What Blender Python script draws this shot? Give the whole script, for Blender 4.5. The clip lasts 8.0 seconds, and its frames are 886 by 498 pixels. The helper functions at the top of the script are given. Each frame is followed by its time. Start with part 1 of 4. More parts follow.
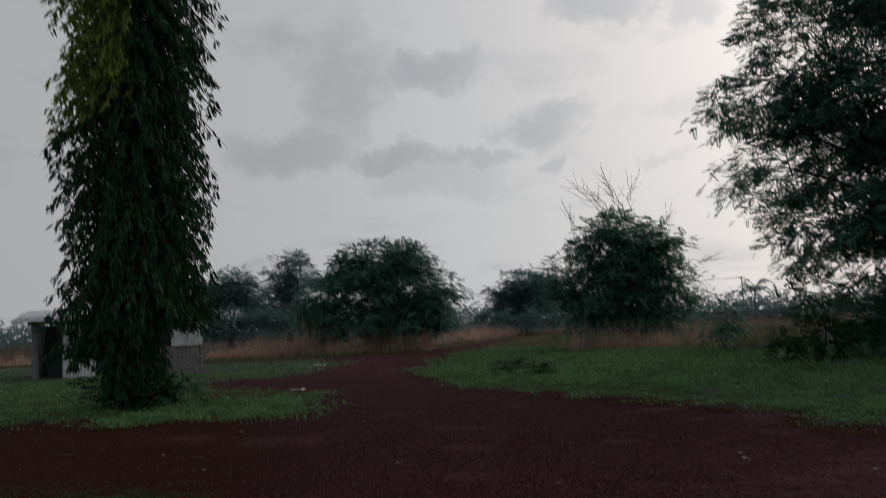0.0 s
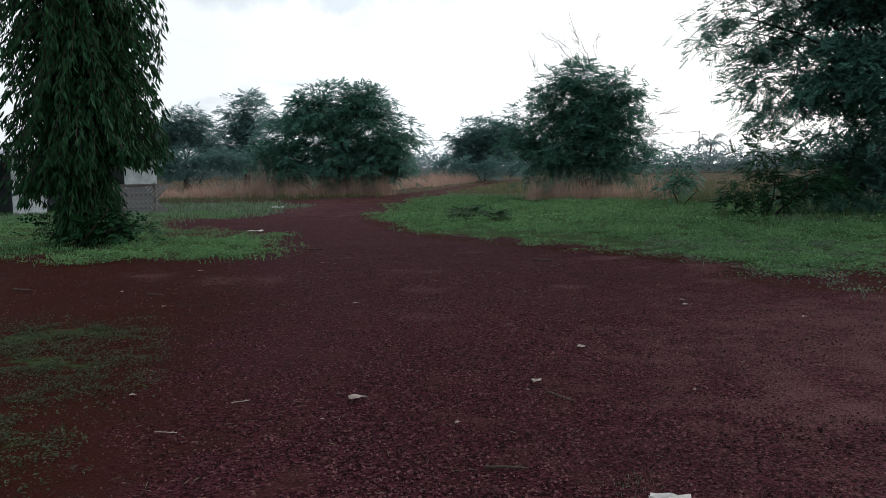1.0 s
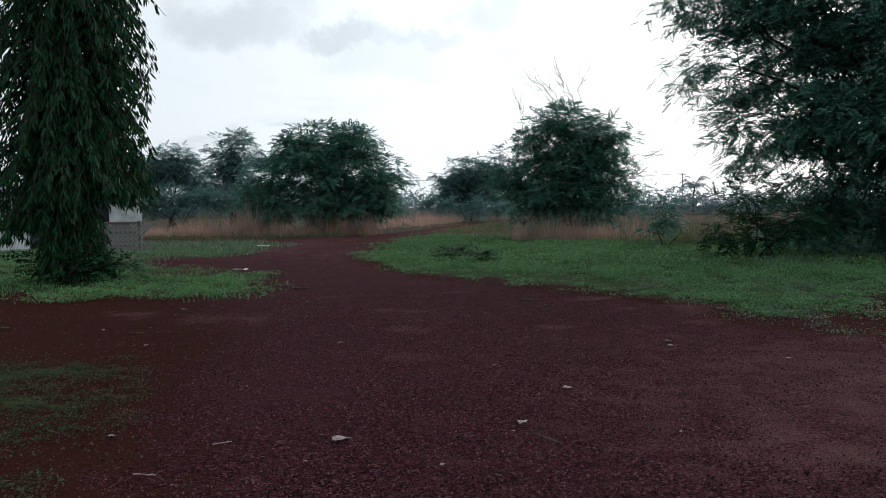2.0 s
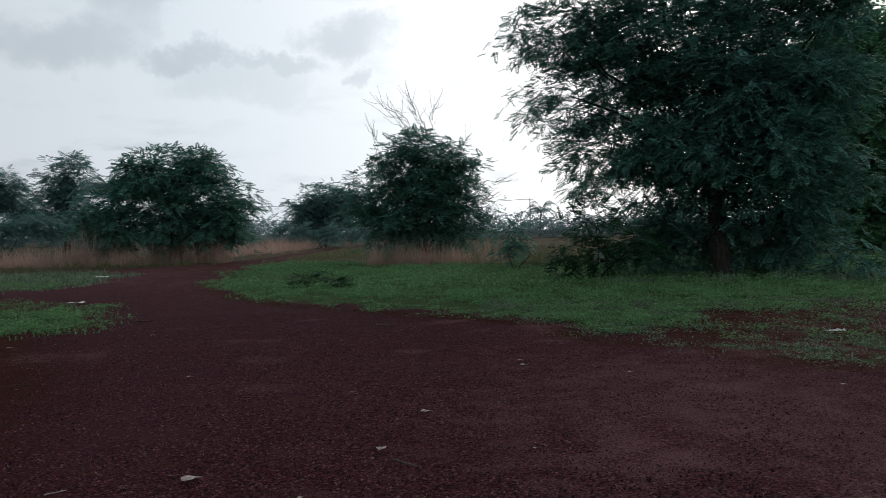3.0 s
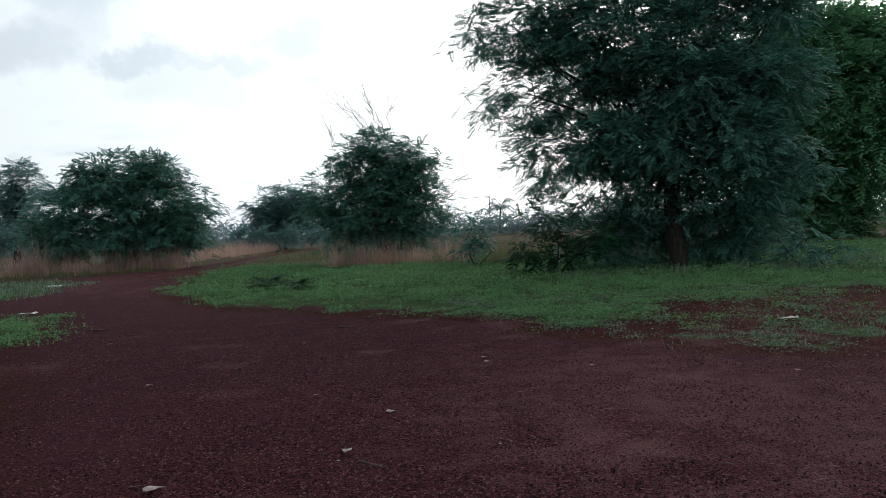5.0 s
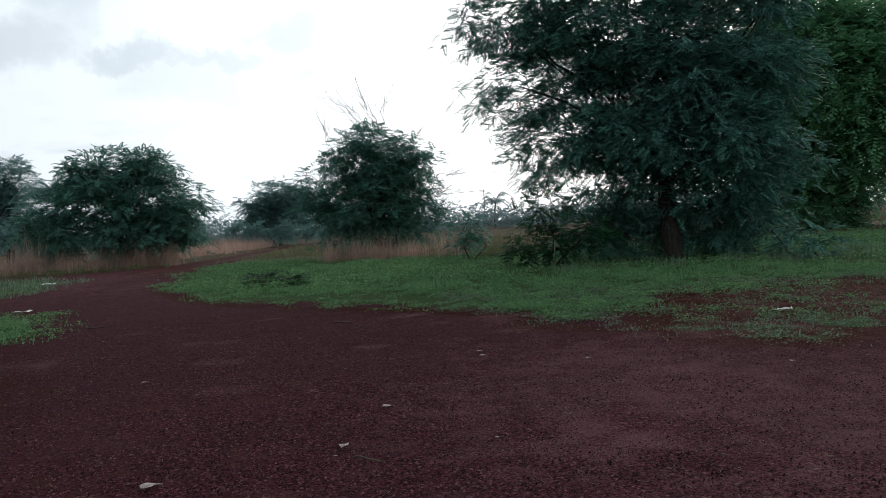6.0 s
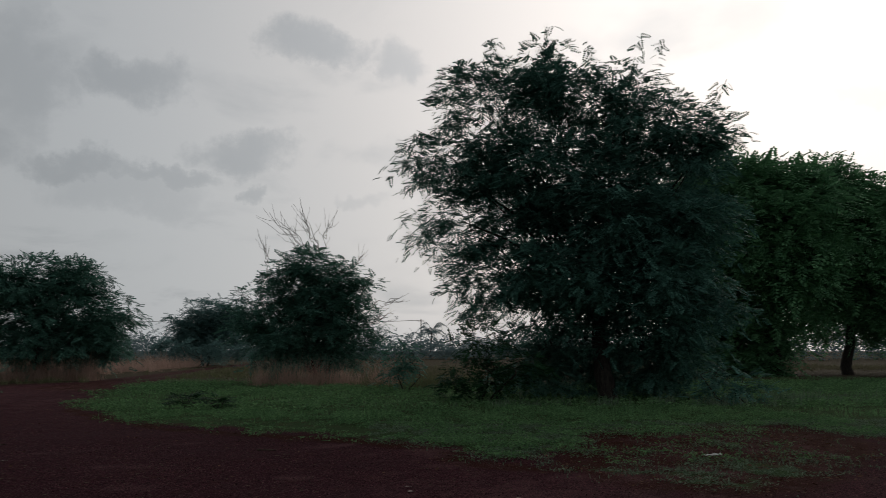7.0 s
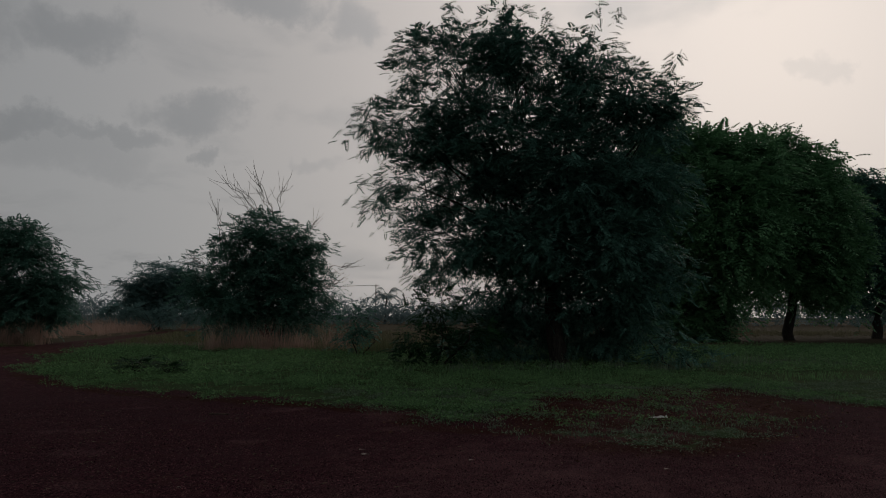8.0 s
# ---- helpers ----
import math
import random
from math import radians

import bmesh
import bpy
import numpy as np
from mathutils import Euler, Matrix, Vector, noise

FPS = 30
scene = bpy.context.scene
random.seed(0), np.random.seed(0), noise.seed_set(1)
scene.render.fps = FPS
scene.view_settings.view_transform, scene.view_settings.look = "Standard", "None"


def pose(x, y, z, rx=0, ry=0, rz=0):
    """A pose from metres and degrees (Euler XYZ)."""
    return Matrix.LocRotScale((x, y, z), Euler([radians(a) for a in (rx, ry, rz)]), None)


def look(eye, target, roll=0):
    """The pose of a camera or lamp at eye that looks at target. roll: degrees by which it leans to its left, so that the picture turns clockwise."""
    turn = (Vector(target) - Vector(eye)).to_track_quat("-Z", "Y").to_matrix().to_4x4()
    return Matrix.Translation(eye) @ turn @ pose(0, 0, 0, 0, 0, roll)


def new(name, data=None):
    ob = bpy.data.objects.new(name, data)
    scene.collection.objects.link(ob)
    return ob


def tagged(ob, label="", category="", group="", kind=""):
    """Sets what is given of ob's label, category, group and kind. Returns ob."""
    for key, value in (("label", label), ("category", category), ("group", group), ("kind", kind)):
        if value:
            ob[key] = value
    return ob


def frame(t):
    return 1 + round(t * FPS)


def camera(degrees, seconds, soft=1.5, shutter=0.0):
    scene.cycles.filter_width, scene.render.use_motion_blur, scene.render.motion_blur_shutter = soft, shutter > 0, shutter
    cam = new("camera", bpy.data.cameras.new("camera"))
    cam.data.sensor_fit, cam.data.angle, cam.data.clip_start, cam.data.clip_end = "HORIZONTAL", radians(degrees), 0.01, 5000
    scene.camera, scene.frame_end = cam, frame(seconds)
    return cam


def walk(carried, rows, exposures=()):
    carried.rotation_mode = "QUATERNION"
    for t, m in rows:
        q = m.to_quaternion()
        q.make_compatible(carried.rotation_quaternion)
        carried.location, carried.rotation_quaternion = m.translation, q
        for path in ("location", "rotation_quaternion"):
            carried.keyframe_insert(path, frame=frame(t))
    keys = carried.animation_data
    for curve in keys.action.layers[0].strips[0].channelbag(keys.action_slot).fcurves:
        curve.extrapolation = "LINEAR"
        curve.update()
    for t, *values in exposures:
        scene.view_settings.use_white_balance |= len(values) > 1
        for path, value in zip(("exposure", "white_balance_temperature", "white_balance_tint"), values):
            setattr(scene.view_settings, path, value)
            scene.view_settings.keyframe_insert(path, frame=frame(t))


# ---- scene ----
# ---- camera and walk ----
cam = camera(60.7, 8.0, soft=0.7, shutter=0.3)
EYE = (0.0, 0.0, 1.5)
# seconds, turn to the right, tilt up, lean to the left, in degrees
TURNS = [
    (0.0, -17.55, 5.58, -2.5),
    (0.4, -15.7, -1.8, -2.38),
    (0.5, -15.38, -3.59, -2.23),
    (0.7, -15.1, -5.97, -1.2),
    (1.0, -14.79, -6.12, -0.9),
    (1.2, -14.65, -5.64, -0.85),
    (2.3, -12.28, -2.49, -0.29),
    (2.5, -8.4, -2.13, -0.49),
    (3.0, -2.75, -1.34, -1.07),
    (3.5, -0.3, -1.05, -1.29),
    (4.0, -0.05, -1.11, -1.52),
    (4.5, -0.0, -1.24, -2.0),
    (6.0, 0.56, -1.96, -3.0),
    (6.1, 0.72, -1.58, -2.67),
    (6.4, 1.25, 1.4, -1.67),
    (6.5, 1.59, 2.68, -1.34),
    (7.0, 5.52, 7.68, -0.01),
    (7.5, 7.91, 7.27, 0.66),
    (8.0, 8.91, 5.07, 0.23),
]


def aim(turn, tilt):
    a, b = radians(turn), radians(tilt)
    return (math.sin(a) * math.cos(b), math.cos(a) * math.cos(b), EYE[2] + math.sin(b))


walk(cam, [(t, look(EYE, aim(turn, tilt), lean)) for t, turn, tilt, lean in TURNS],
     exposures=[(0.0, -0.75, 6600, 13), (0.3, -0.25, 6500, 12), (0.6, 0.15, 6300, 10), (1.0, 0.45, 6250, 10), (2.3, 0.15, 6150, 9), (3.0, -0.1, 6150, 9), (3.5, -0.1, 6150, 9), (4.2, 0.25, 6150, 9), (4.7, 0.3, 6150, 9),
                (6.0, 0.3, 6150, 9), (6.3, -0.3, 6250, 9), (6.6, -0.9, 6300, 10), (7.0, -1.0, 6500, 11), (7.5, -1.05, 6600, 12), (8.0, -1.6, 6700, 13)])

# ---- world and sun ----
SUN_TURN, SUN_LIFT = radians(33), radians(24)
SUN_DIR = Vector((math.sin(SUN_TURN) * math.cos(SUN_LIFT), math.cos(SUN_TURN) * math.cos(SUN_LIFT), math.sin(SUN_LIFT)))


class Nodes:
    """Short hand for a node tree."""

    def __init__(self, tree):
        self.tree = tree
        tree.nodes.clear()

    def add(self, kind, **values):
        node = self.tree.nodes.new(kind)
        for key, value in values.items():
            setattr(node, key, value)
        return node

    def put(self, socket, value):
        if isinstance(value, bpy.types.NodeSocket):
            self.tree.links.new(value, socket)
        elif isinstance(value, tuple) and len(value) == 3 and socket.type == "RGBA":
            socket.default_value = (*value, 1.0)
        else:
            socket.default_value = value

    def math(self, op, a, b=0.0, clamp=False):
        n = self.add("ShaderNodeMath", operation=op, use_clamp=clamp)
        self.put(n.inputs[0], a), self.put(n.inputs[1], b)
        return n.outputs[0]

    def vmath(self, op, a, b=(0.0, 0.0, 0.0)):
        n = self.add("ShaderNodeVectorMath", operation=op)
        self.put(n.inputs[0], a), self.put(n.inputs[1], b)
        return n.outputs["Value"] if op in ("DOT_PRODUCT", "LENGTH") else n.outputs[0]

    def mix(self, f, a, b, blend="MIX"):
        n = self.add("ShaderNodeMix", data_type="RGBA", blend_type=blend)
        self.put(n.inputs["Factor"], f), self.put(n.inputs[6], a), self.put(n.inputs[7], b)
        return n.outputs[2]

    def noise(self, vector, scale, detail=4.0, rough=0.55, distort=0.0):
        n = self.add("ShaderNodeTexNoise")
        self.put(n.inputs["Vector"], vector), self.put(n.inputs["Scale"], scale)
        n.inputs["Detail"].default_value, n.inputs["Roughness"].default_value = detail, rough
        n.inputs["Distortion"].default_value = distort
        return n.outputs["Fac"]

    def span(self, value, lo, hi, to_lo=0.0, to_hi=1.0):
        n = self.add("ShaderNodeMapRange", interpolation_type="SMOOTHSTEP")
        for i, v in enumerate((value, lo, hi, to_lo, to_hi)):
            self.put(n.inputs[i], v)
        return n.outputs[0]


def make_world():
    world = bpy.data.worlds.new("dawn_sky")
    scene.world = world
    world.use_nodes = True
    n = Nodes(world.node_tree)
    sky = n.add("ShaderNodeTexSky", sky_type="NISHITA", sun_disc=False, sun_elevation=SUN_LIFT, sun_rotation=SUN_TURN)
    sky.air_density, sky.dust_density = 1.5, 3.0
    way = n.add("ShaderNodeTexCoord").outputs["Generated"]
    parts = n.add("ShaderNodeSeparateXYZ")
    n.put(parts.inputs[0], way)
    up = n.math("MAXIMUM", parts.outputs[2], 0.0)
    # the cloud deck, seen in perspective
    flat = n.add("ShaderNodeCombineXYZ")
    deep = n.math("ADD", up, 0.22)
    n.put(flat.inputs[0], n.math("DIVIDE", parts.outputs[0], deep))
    n.put(flat.inputs[1], n.math("DIVIDE", parts.outputs[1], deep))
    near_sun = n.math("MAXIMUM", n.vmath("DOT_PRODUCT", way, tuple(SUN_DIR)), 0.0)
    dawn = n.math("MAXIMUM", n.vmath("DOT_PRODUCT", way, DAWN_DIR), 0.0)
    high = n.span(up, 0.42, 0.95, 1.0, 0.5)
    light = n.math("ADD", n.math("MULTIPLY", n.math("POWER", near_sun, 8.0), CLOUD_GLOW), n.math("MULTIPLY", dawn, CLOUD_SPREAD))
    light = n.math("MULTIPLY", n.math("ADD", light, CLOUD_BASE), high)
    # thicker, greyer cover away from the dawn
    light = n.math("MULTIPLY", light, n.span(n.math("DIVIDE", parts.outputs[0], n.math("MAXIMUM", parts.outputs[1], 0.2)), -0.75, 0.35, 0.8, 1.06))
    # grey cloud scraps under the deck: turn, lift, half width and half height in degrees, weight
    turn = n.math("MULTIPLY", n.math("ARCTAN2", parts.outputs[0], parts.outputs[1]), 57.2958)
    lift = n.math("MULTIPLY", n.math("ARCSINE", parts.outputs[2]), 57.2958)
    swirl = n.math("MULTIPLY", n.math("SUBTRACT", n.noise(way, 9.0, 6.0, 0.65), 0.5), 13.0)
    fray = n.math("MULTIPLY", n.math("SUBTRACT", n.noise(way, 14.0, 6.0, 0.65), 0.5), 5.5)
    scraps = None
    for a, e, w, h, k in CLOUD_SCRAPS:
        u = n.math("DIVIDE", n.math("SUBTRACT", n.math("ADD", turn, swirl), a), w)
        v = n.math("DIVIDE", n.math("SUBTRACT", n.math("ADD", lift, fray), e), h)
        d = n.math("ADD", n.math("MULTIPLY", u, u), n.math("MULTIPLY", v, v))
        blob = n.span(d, 0.0, 1.7, k * 0.78, 0.0)
        scraps = blob if scraps is None else n.math("MAXIMUM", scraps, blob)
    puffs = n.noise(flat.outputs[0], 2.3, 6.0, 0.55, 0.3)
    wide = n.noise(flat.outputs[0], 0.75, 3.0, 0.5)
    dark = n.math("MAXIMUM", scraps, n.math("MULTIPLY", n.math("MULTIPLY", n.span(puffs, 0.5, 0.7), n.span(wide, 0.36, 0.55)), 0.45))
    veil = n.mix(n.span(near_sun, 0.6, 1.0), (0.93, 0.975, 1.0), (1.0, 0.95, 0.91))
    cloud = n.mix(dark, veil, (0.50, 0.55, 0.59))
    bright = n.mix(1.0, cloud, light, "MULTIPLY")
    paled = n.add("ShaderNodeBackground")
    n.put(paled.inputs[0], bright)
    paled.inputs[1].default_value = 1.0
    clear = n.add("ShaderNodeBackground")
    n.put(clear.inputs[0], sky.outputs[0])
    clear.inputs[1].default_value = 0.06
    both = n.add("ShaderNodeMixShader")
    both.inputs[0].default_value = 0.9
    n.put(both.inputs[1], clear.outputs[0]), n.put(both.inputs[2], paled.outputs[0])
    n.put(n.add("ShaderNodeOutputWorld").inputs[0], both.outputs[0])


CLOUD_BASE, CLOUD_SPREAD, CLOUD_GLOW = 0.72, 0.42, 1.2
DAWN_DIR = (0.17, 0.95, 0.26)
CLOUD_SCRAPS = [(-18.3, 18.9, 4.5, 1.7, 0.7), (-9.9, 14.4, 4.5, 1.5, 0.7), (-20.7, 12.6, 3.2, 1.1, 0.7), (-15.9, 12.3, 4, 0.8, 0.6), (-4.6, 22.6, 4, 1.6, 0.75), (1.3, 21.1, 2.4, 1.8, 0.6), (-7.7, 11.5, 1.6, 0.9, 0.6), (-25.2, 18.4, 3.5, 5, 0.55), (-28.5, 13.0, 5, 2, 0.6), (35.5, 16.7, 1.2, 0.8, 0.3), (-18.0, 11.0, 5, 1.5, 0.35), (-0.7, 11.4, 1.8, 0.5, 0.3)]
make_world()
sun = new("sun", bpy.data.lights.new("sun", "SUN"))
sun.data.energy, sun.data.angle, sun.data.color = 0.5, radians(18), (1.0, 0.93, 0.85)
sun.matrix_world = look(SUN_DIR * 50, (0, 0, 0))


# ---- materials ----
def material(name):
    m = bpy.data.materials.new(name)
    m.use_nodes = True
    return m, Nodes(m.node_tree)


def finish(n, colour, rough=0.8, bump=None, strength=0.3, depth=0.01, metal=0.0, gloss=0.3, through_light=None, share=0.25):
    p = n.add("ShaderNodeBsdfPrincipled")
    n.put(p.inputs["Base Color"], colour), n.put(p.inputs["Roughness"], rough)
    p.inputs["Metallic"].default_value = metal
    p.inputs["Specular IOR Level"].default_value = gloss
    if bump is not None:
        b = n.add("ShaderNodeBump")
        b.inputs["Strength"].default_value, b.inputs["Distance"].default_value = strength, depth
        n.put(b.inputs["Height"], bump), n.put(p.inputs["Normal"], b.outputs[0])
    out = p.outputs[0]
    if through_light is not None:
        t = n.add("ShaderNodeBsdfTranslucent")
        n.put(t.inputs[0], through_light)
        s = n.add("ShaderNodeMixShader")
        s.inputs[0].default_value = share
        n.put(s.inputs[1], out), n.put(s.inputs[2], t.outputs[0])
        out = s.outputs[0]
    n.put(n.add("ShaderNodeOutputMaterial").inputs[0], out)


def leaf_material(name, dark, light, rough=0.5, gloss=0.35, share=0.28):
    """Leaves: every leaf has its own shade of green, with lighter boughs among darker ones."""
    m, n = material(name)
    one = n.add("ShaderNodeNewGeometry").outputs["Random Per Island"]
    place = n.add("ShaderNodeTexCoord").outputs["Object"]
    f = n.math("ADD", n.math("MULTIPLY", one, 0.55), n.math("MULTIPLY", n.noise(place, 0.9, 3.0), 0.5), True)
    colour = n.mix(f, dark, light)
    finish(n, colour, rough, gloss=gloss, through_light=colour, share=share)
    return m


def chip_material():
    """Loose laterite chips: most dark, some pale with dust."""
    m, n = material("laterite_chip")
    one = n.add("ShaderNodeNewGeometry").outputs["Random Per Island"]
    place = n.add("ShaderNodeTexCoord").outputs["Object"]
    f = n.math("MULTIPLY", n.math("POWER", one, 1.6), n.span(n.noise(place, 1.1, 3.0), 0.3, 0.75, 0.55, 1.25), True)
    finish(n, n.mix(f, (0.008, 0.0025, 0.0035), (0.215, 0.092, 0.104)), 0.85, gloss=0.12)
    return m


def bark_material(name, dark, light):
    m, n = material(name)
    place = n.add("ShaderNodeTexCoord").outputs["Object"]
    scale = n.add("ShaderNodeMapping")
    n.put(scale.inputs[0], place)
    scale.inputs["Scale"].default_value = (1.0, 1.0, 0.25)
    g = n.noise(scale.outputs[0], 18.0, 6.0, 0.65)
    finish(n, n.mix(n.span(g, 0.3, 0.7), dark, light), 0.9, g, 0.8, 0.03)
    return m


def plain_material(name, dark, light, scale=8.0, rough=0.8, bump=0.2, metal=0.0):
    m, n = material(name)
    place = n.add("ShaderNodeTexCoord").outputs["Object"]
    a, b = n.noise(place, scale, 5.0, 0.6), n.noise(place, scale * 9.0, 3.0)
    f = n.math("ADD", n.math("MULTIPLY", a, 0.7), n.math("MULTIPLY", b, 0.3))
    finish(n, n.mix(n.span(f, 0.35, 0.65), dark, light), rough, b, bump, 0.004, metal)
    return m


def ground_material():
    m, n = material("laterite_and_turf")
    place = n.add("ShaderNodeTexCoord").outputs["Object"]

    def cover(name):
        return n.add("ShaderNodeAttribute", attribute_name=name).outputs["Fac"]

    fine, grit = n.noise(place, 55.0, 3.0, 0.6), n.noise(place, 130.0, 2.0, 0.7)
    patch, broad = n.noise(place, 2.6, 5.0, 0.6), n.noise(place, 0.45, 4.0, 0.55)
    cells = n.add("ShaderNodeTexVoronoi")
    n.put(cells.inputs["Vector"], place)
    cells.inputs["Scale"].default_value = 62.0
    stone = n.add("ShaderNodeSeparateColor")
    n.put(stone.inputs[0], cells.outputs["Color"])
    # gravel: maroon chips, some paler, on dark wet fines
    gravel = n.mix(n.span(stone.outputs[0], 0.15, 1.0), (0.014, 0.003, 0.0052), (0.084, 0.0225, 0.033))
    gravel = n.mix(n.span(stone.outputs[1], 0.9, 0.99), gravel, (0.15, 0.075, 0.07))
    gravel = n.mix(n.span(patch, 0.52, 0.75), gravel, n.mix(fine, (0.026, 0.007, 0.007), (0.085, 0.028, 0.026)))
    gravel = n.mix(n.math("MULTIPLY", n.span(broad, 0.45, 0.7), 0.5), gravel, n.mix(grit, (0.024, 0.008, 0.012), (0.07, 0.025, 0.033)))
    clay = n.mix(fine, (0.011, 0.0024, 0.0016), (0.066, 0.0165, 0.0095))
    clay = n.mix(n.span(patch, 0.5, 0.7), clay, n.mix(grit, (0.010, 0.0042, 0.003), (0.056, 0.024, 0.015)))
    base = n.mix(n.span(n.math("ADD", cover("clay"), n.math("MULTIPLY", n.math("SUBTRACT", patch, 0.5), 0.9)), 0.3, 0.7), gravel, clay)
    # pale gravel patches; the same cover carries the painted sheen
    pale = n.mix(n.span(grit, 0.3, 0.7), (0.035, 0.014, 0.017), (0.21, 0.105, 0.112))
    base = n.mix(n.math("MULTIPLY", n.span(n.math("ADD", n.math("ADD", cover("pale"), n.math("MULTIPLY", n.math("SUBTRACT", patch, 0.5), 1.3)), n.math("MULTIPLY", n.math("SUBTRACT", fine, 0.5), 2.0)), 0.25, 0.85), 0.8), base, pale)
    turf = n.mix(fine, (0.016, 0.034, 0.012), (0.065, 0.115, 0.042))
    turf = n.mix(n.span(patch, 0.5, 0.75), turf, n.mix(grit, (0.05, 0.04, 0.02), (0.11, 0.10, 0.045)))
    base = n.mix(n.span(n.math("ADD", cover("turf"), n.math("MULTIPLY", n.math("SUBTRACT", n.noise(place, 7.0, 6.0, 0.7), 0.5), 1.1)), 0.38, 0.62), base, turf)
    straw = n.mix(fine, (0.04, 0.034, 0.02), (0.09, 0.074, 0.045))
    base = n.mix(n.span(n.math("ADD", cover("straw"), n.math("MULTIPLY", n.math("SUBTRACT", patch, 0.5), 0.8)), 0.3, 0.7), base, straw)
    height = n.math("ADD", n.math("MULTIPLY", stone.outputs[2], 0.5), n.math("ADD", n.math("MULTIPLY", grit, 0.4), n.math("MULTIPLY", fine, 0.7)))
    finish(n, base, 0.95, height, 1.0, 0.02, gloss=0.045)
    return m


GROUND = ground_material()
LEAF_BIG = leaf_material("feathery_dark_leaf", (0.007, 0.038, 0.034), (0.14, 0.325, 0.255), 0.6, 0.13, 0.24)
LEAF_BUSH = leaf_material("acacia_leaf", (0.010, 0.050, 0.042), (0.15, 0.34, 0.255), 0.6, 0.14, 0.26)
LEAF_FRESH = leaf_material("fresh_green_leaf", (0.022, 0.095, 0.05), (0.20, 0.43, 0.205), 0.55, 0.18, 0.35)
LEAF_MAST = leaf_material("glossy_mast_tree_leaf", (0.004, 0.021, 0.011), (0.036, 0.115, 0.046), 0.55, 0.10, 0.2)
LEAF_YOUNG = leaf_material("young_yellow_green_leaf", (0.09, 0.14, 0.015), (0.2, 0.26, 0.03), 0.4)
# leaf of the distant trees, paled and blued to paint in the haze
LEAF_FAR_HAZED = leaf_material("distant_leaf_hazed", (0.06, 0.145, 0.14), (0.19, 0.31, 0.29), 0.8, 0.05, 0.45)
# far woods and far palm: still more haze mixed into the leaf colour
LEAF_HAZY = leaf_material("most_distant_leaf_hazed", (0.12, 0.18, 0.19), (0.185, 0.26, 0.27), 0.9, 0.05, 0.55)
GRASS = leaf_material("green_grass_blade", (0.014, 0.066, 0.028), (0.235, 0.43, 0.185), 0.7, 0.1)
GRASS_PALE = leaf_material("dew_grey_grass_blade", (0.024, 0.05, 0.032), (0.27, 0.365, 0.25), 0.7, 0.1)
DRY = leaf_material("dry_russet_grass", (0.20, 0.125, 0.10), (0.72, 0.52, 0.43), 0.85, 0.05)
WEED = leaf_material("grey_green_weed_leaf", (0.014, 0.026, 0.014), (0.12, 0.145, 0.085), 0.8, 0.06)
FIELD = leaf_material("tan_green_field_grass", (0.07, 0.085, 0.04), (0.24, 0.25, 0.14), 0.85, 0.05)
STRAW = leaf_material("pale_straw_grass", (0.10, 0.098, 0.058), (0.25, 0.235, 0.155), 0.85, 0.05)
BARK = bark_material("dark_bark", (0.013, 0.011, 0.0095), (0.055, 0.047, 0.04))
TWIG = bark_material("grey_twig", (0.10, 0.075, 0.06), (0.19, 0.15, 0.125))
STONE = chip_material()
LITTER = leaf_material("brown_leaf_litter", (0.03, 0.015, 0.01), (0.20, 0.11, 0.07), 0.8, 0.1, 0.1)
DEAD = plain_material("dead_leaf", (0.16, 0.12, 0.10), (0.50, 0.43, 0.39), 22.0, 0.7)
STICK = bark_material("fallen_stick", (0.03, 0.02, 0.016), (0.11, 0.08, 0.06))
PAPER = plain_material("white_litter", (0.55, 0.55, 0.53), (0.8, 0.8, 0.78), 12.0)
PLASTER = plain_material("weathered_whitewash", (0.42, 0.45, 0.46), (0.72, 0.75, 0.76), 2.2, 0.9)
# for the shed's dim walls, with their shade put into the colour
SHADE_TONED_WALL = plain_material("shaded_blue_grey_wall", (0.10, 0.12, 0.14), (0.2, 0.23, 0.26), 2.0, 0.9)
IRON = plain_material("galvanised_sheet", (0.34, 0.37, 0.40), (0.62, 0.66, 0.70), 3.0, 0.45, 0.1, 0.6)
TIMBER = bark_material("grey_timber", (0.09, 0.075, 0.065), (0.24, 0.20, 0.175))
WEAVE = plain_material("woven_grey_palm_slat", (0.09, 0.088, 0.088), (0.26, 0.25, 0.25), 6.0, 0.9)
CONCRETE = plain_material("pale_concrete", (0.45, 0.43, 0.41), (0.72, 0.70, 0.67), 9.0, 0.9)


# ---- mesh helpers ----
rng = np.random.default_rng(7)


def mesh_of(name, verts, faces, mat, smooth=False):
    """A mesh from an array of points and arrays of faces, all of the same number of corners in each array."""
    me = bpy.data.meshes.new(name)
    faces = [np.asarray(f, dtype=np.int32) for f in (faces if isinstance(faces, list) else [faces]) if len(f)]
    verts = np.asarray(verts, dtype=np.float32)
    total = np.concatenate([np.full(len(f), f.shape[1], dtype=np.int32) for f in faces])
    flat = np.concatenate([f.ravel() for f in faces])
    me.vertices.add(len(verts))
    me.vertices.foreach_set("co", verts.ravel())
    me.loops.add(len(flat))
    me.loops.foreach_set("vertex_index", flat)
    me.polygons.add(len(total))
    me.polygons.foreach_set("loop_start", np.concatenate([[0], np.cumsum(total)[:-1]]).astype(np.int32))
    me.polygons.foreach_set("loop_total", total)
    me.polygons.foreach_set("use_smooth", np.full(len(total), smooth))
    me.update(calc_edges=True)
    me.validate()
    me.materials.append(mat)
    return me


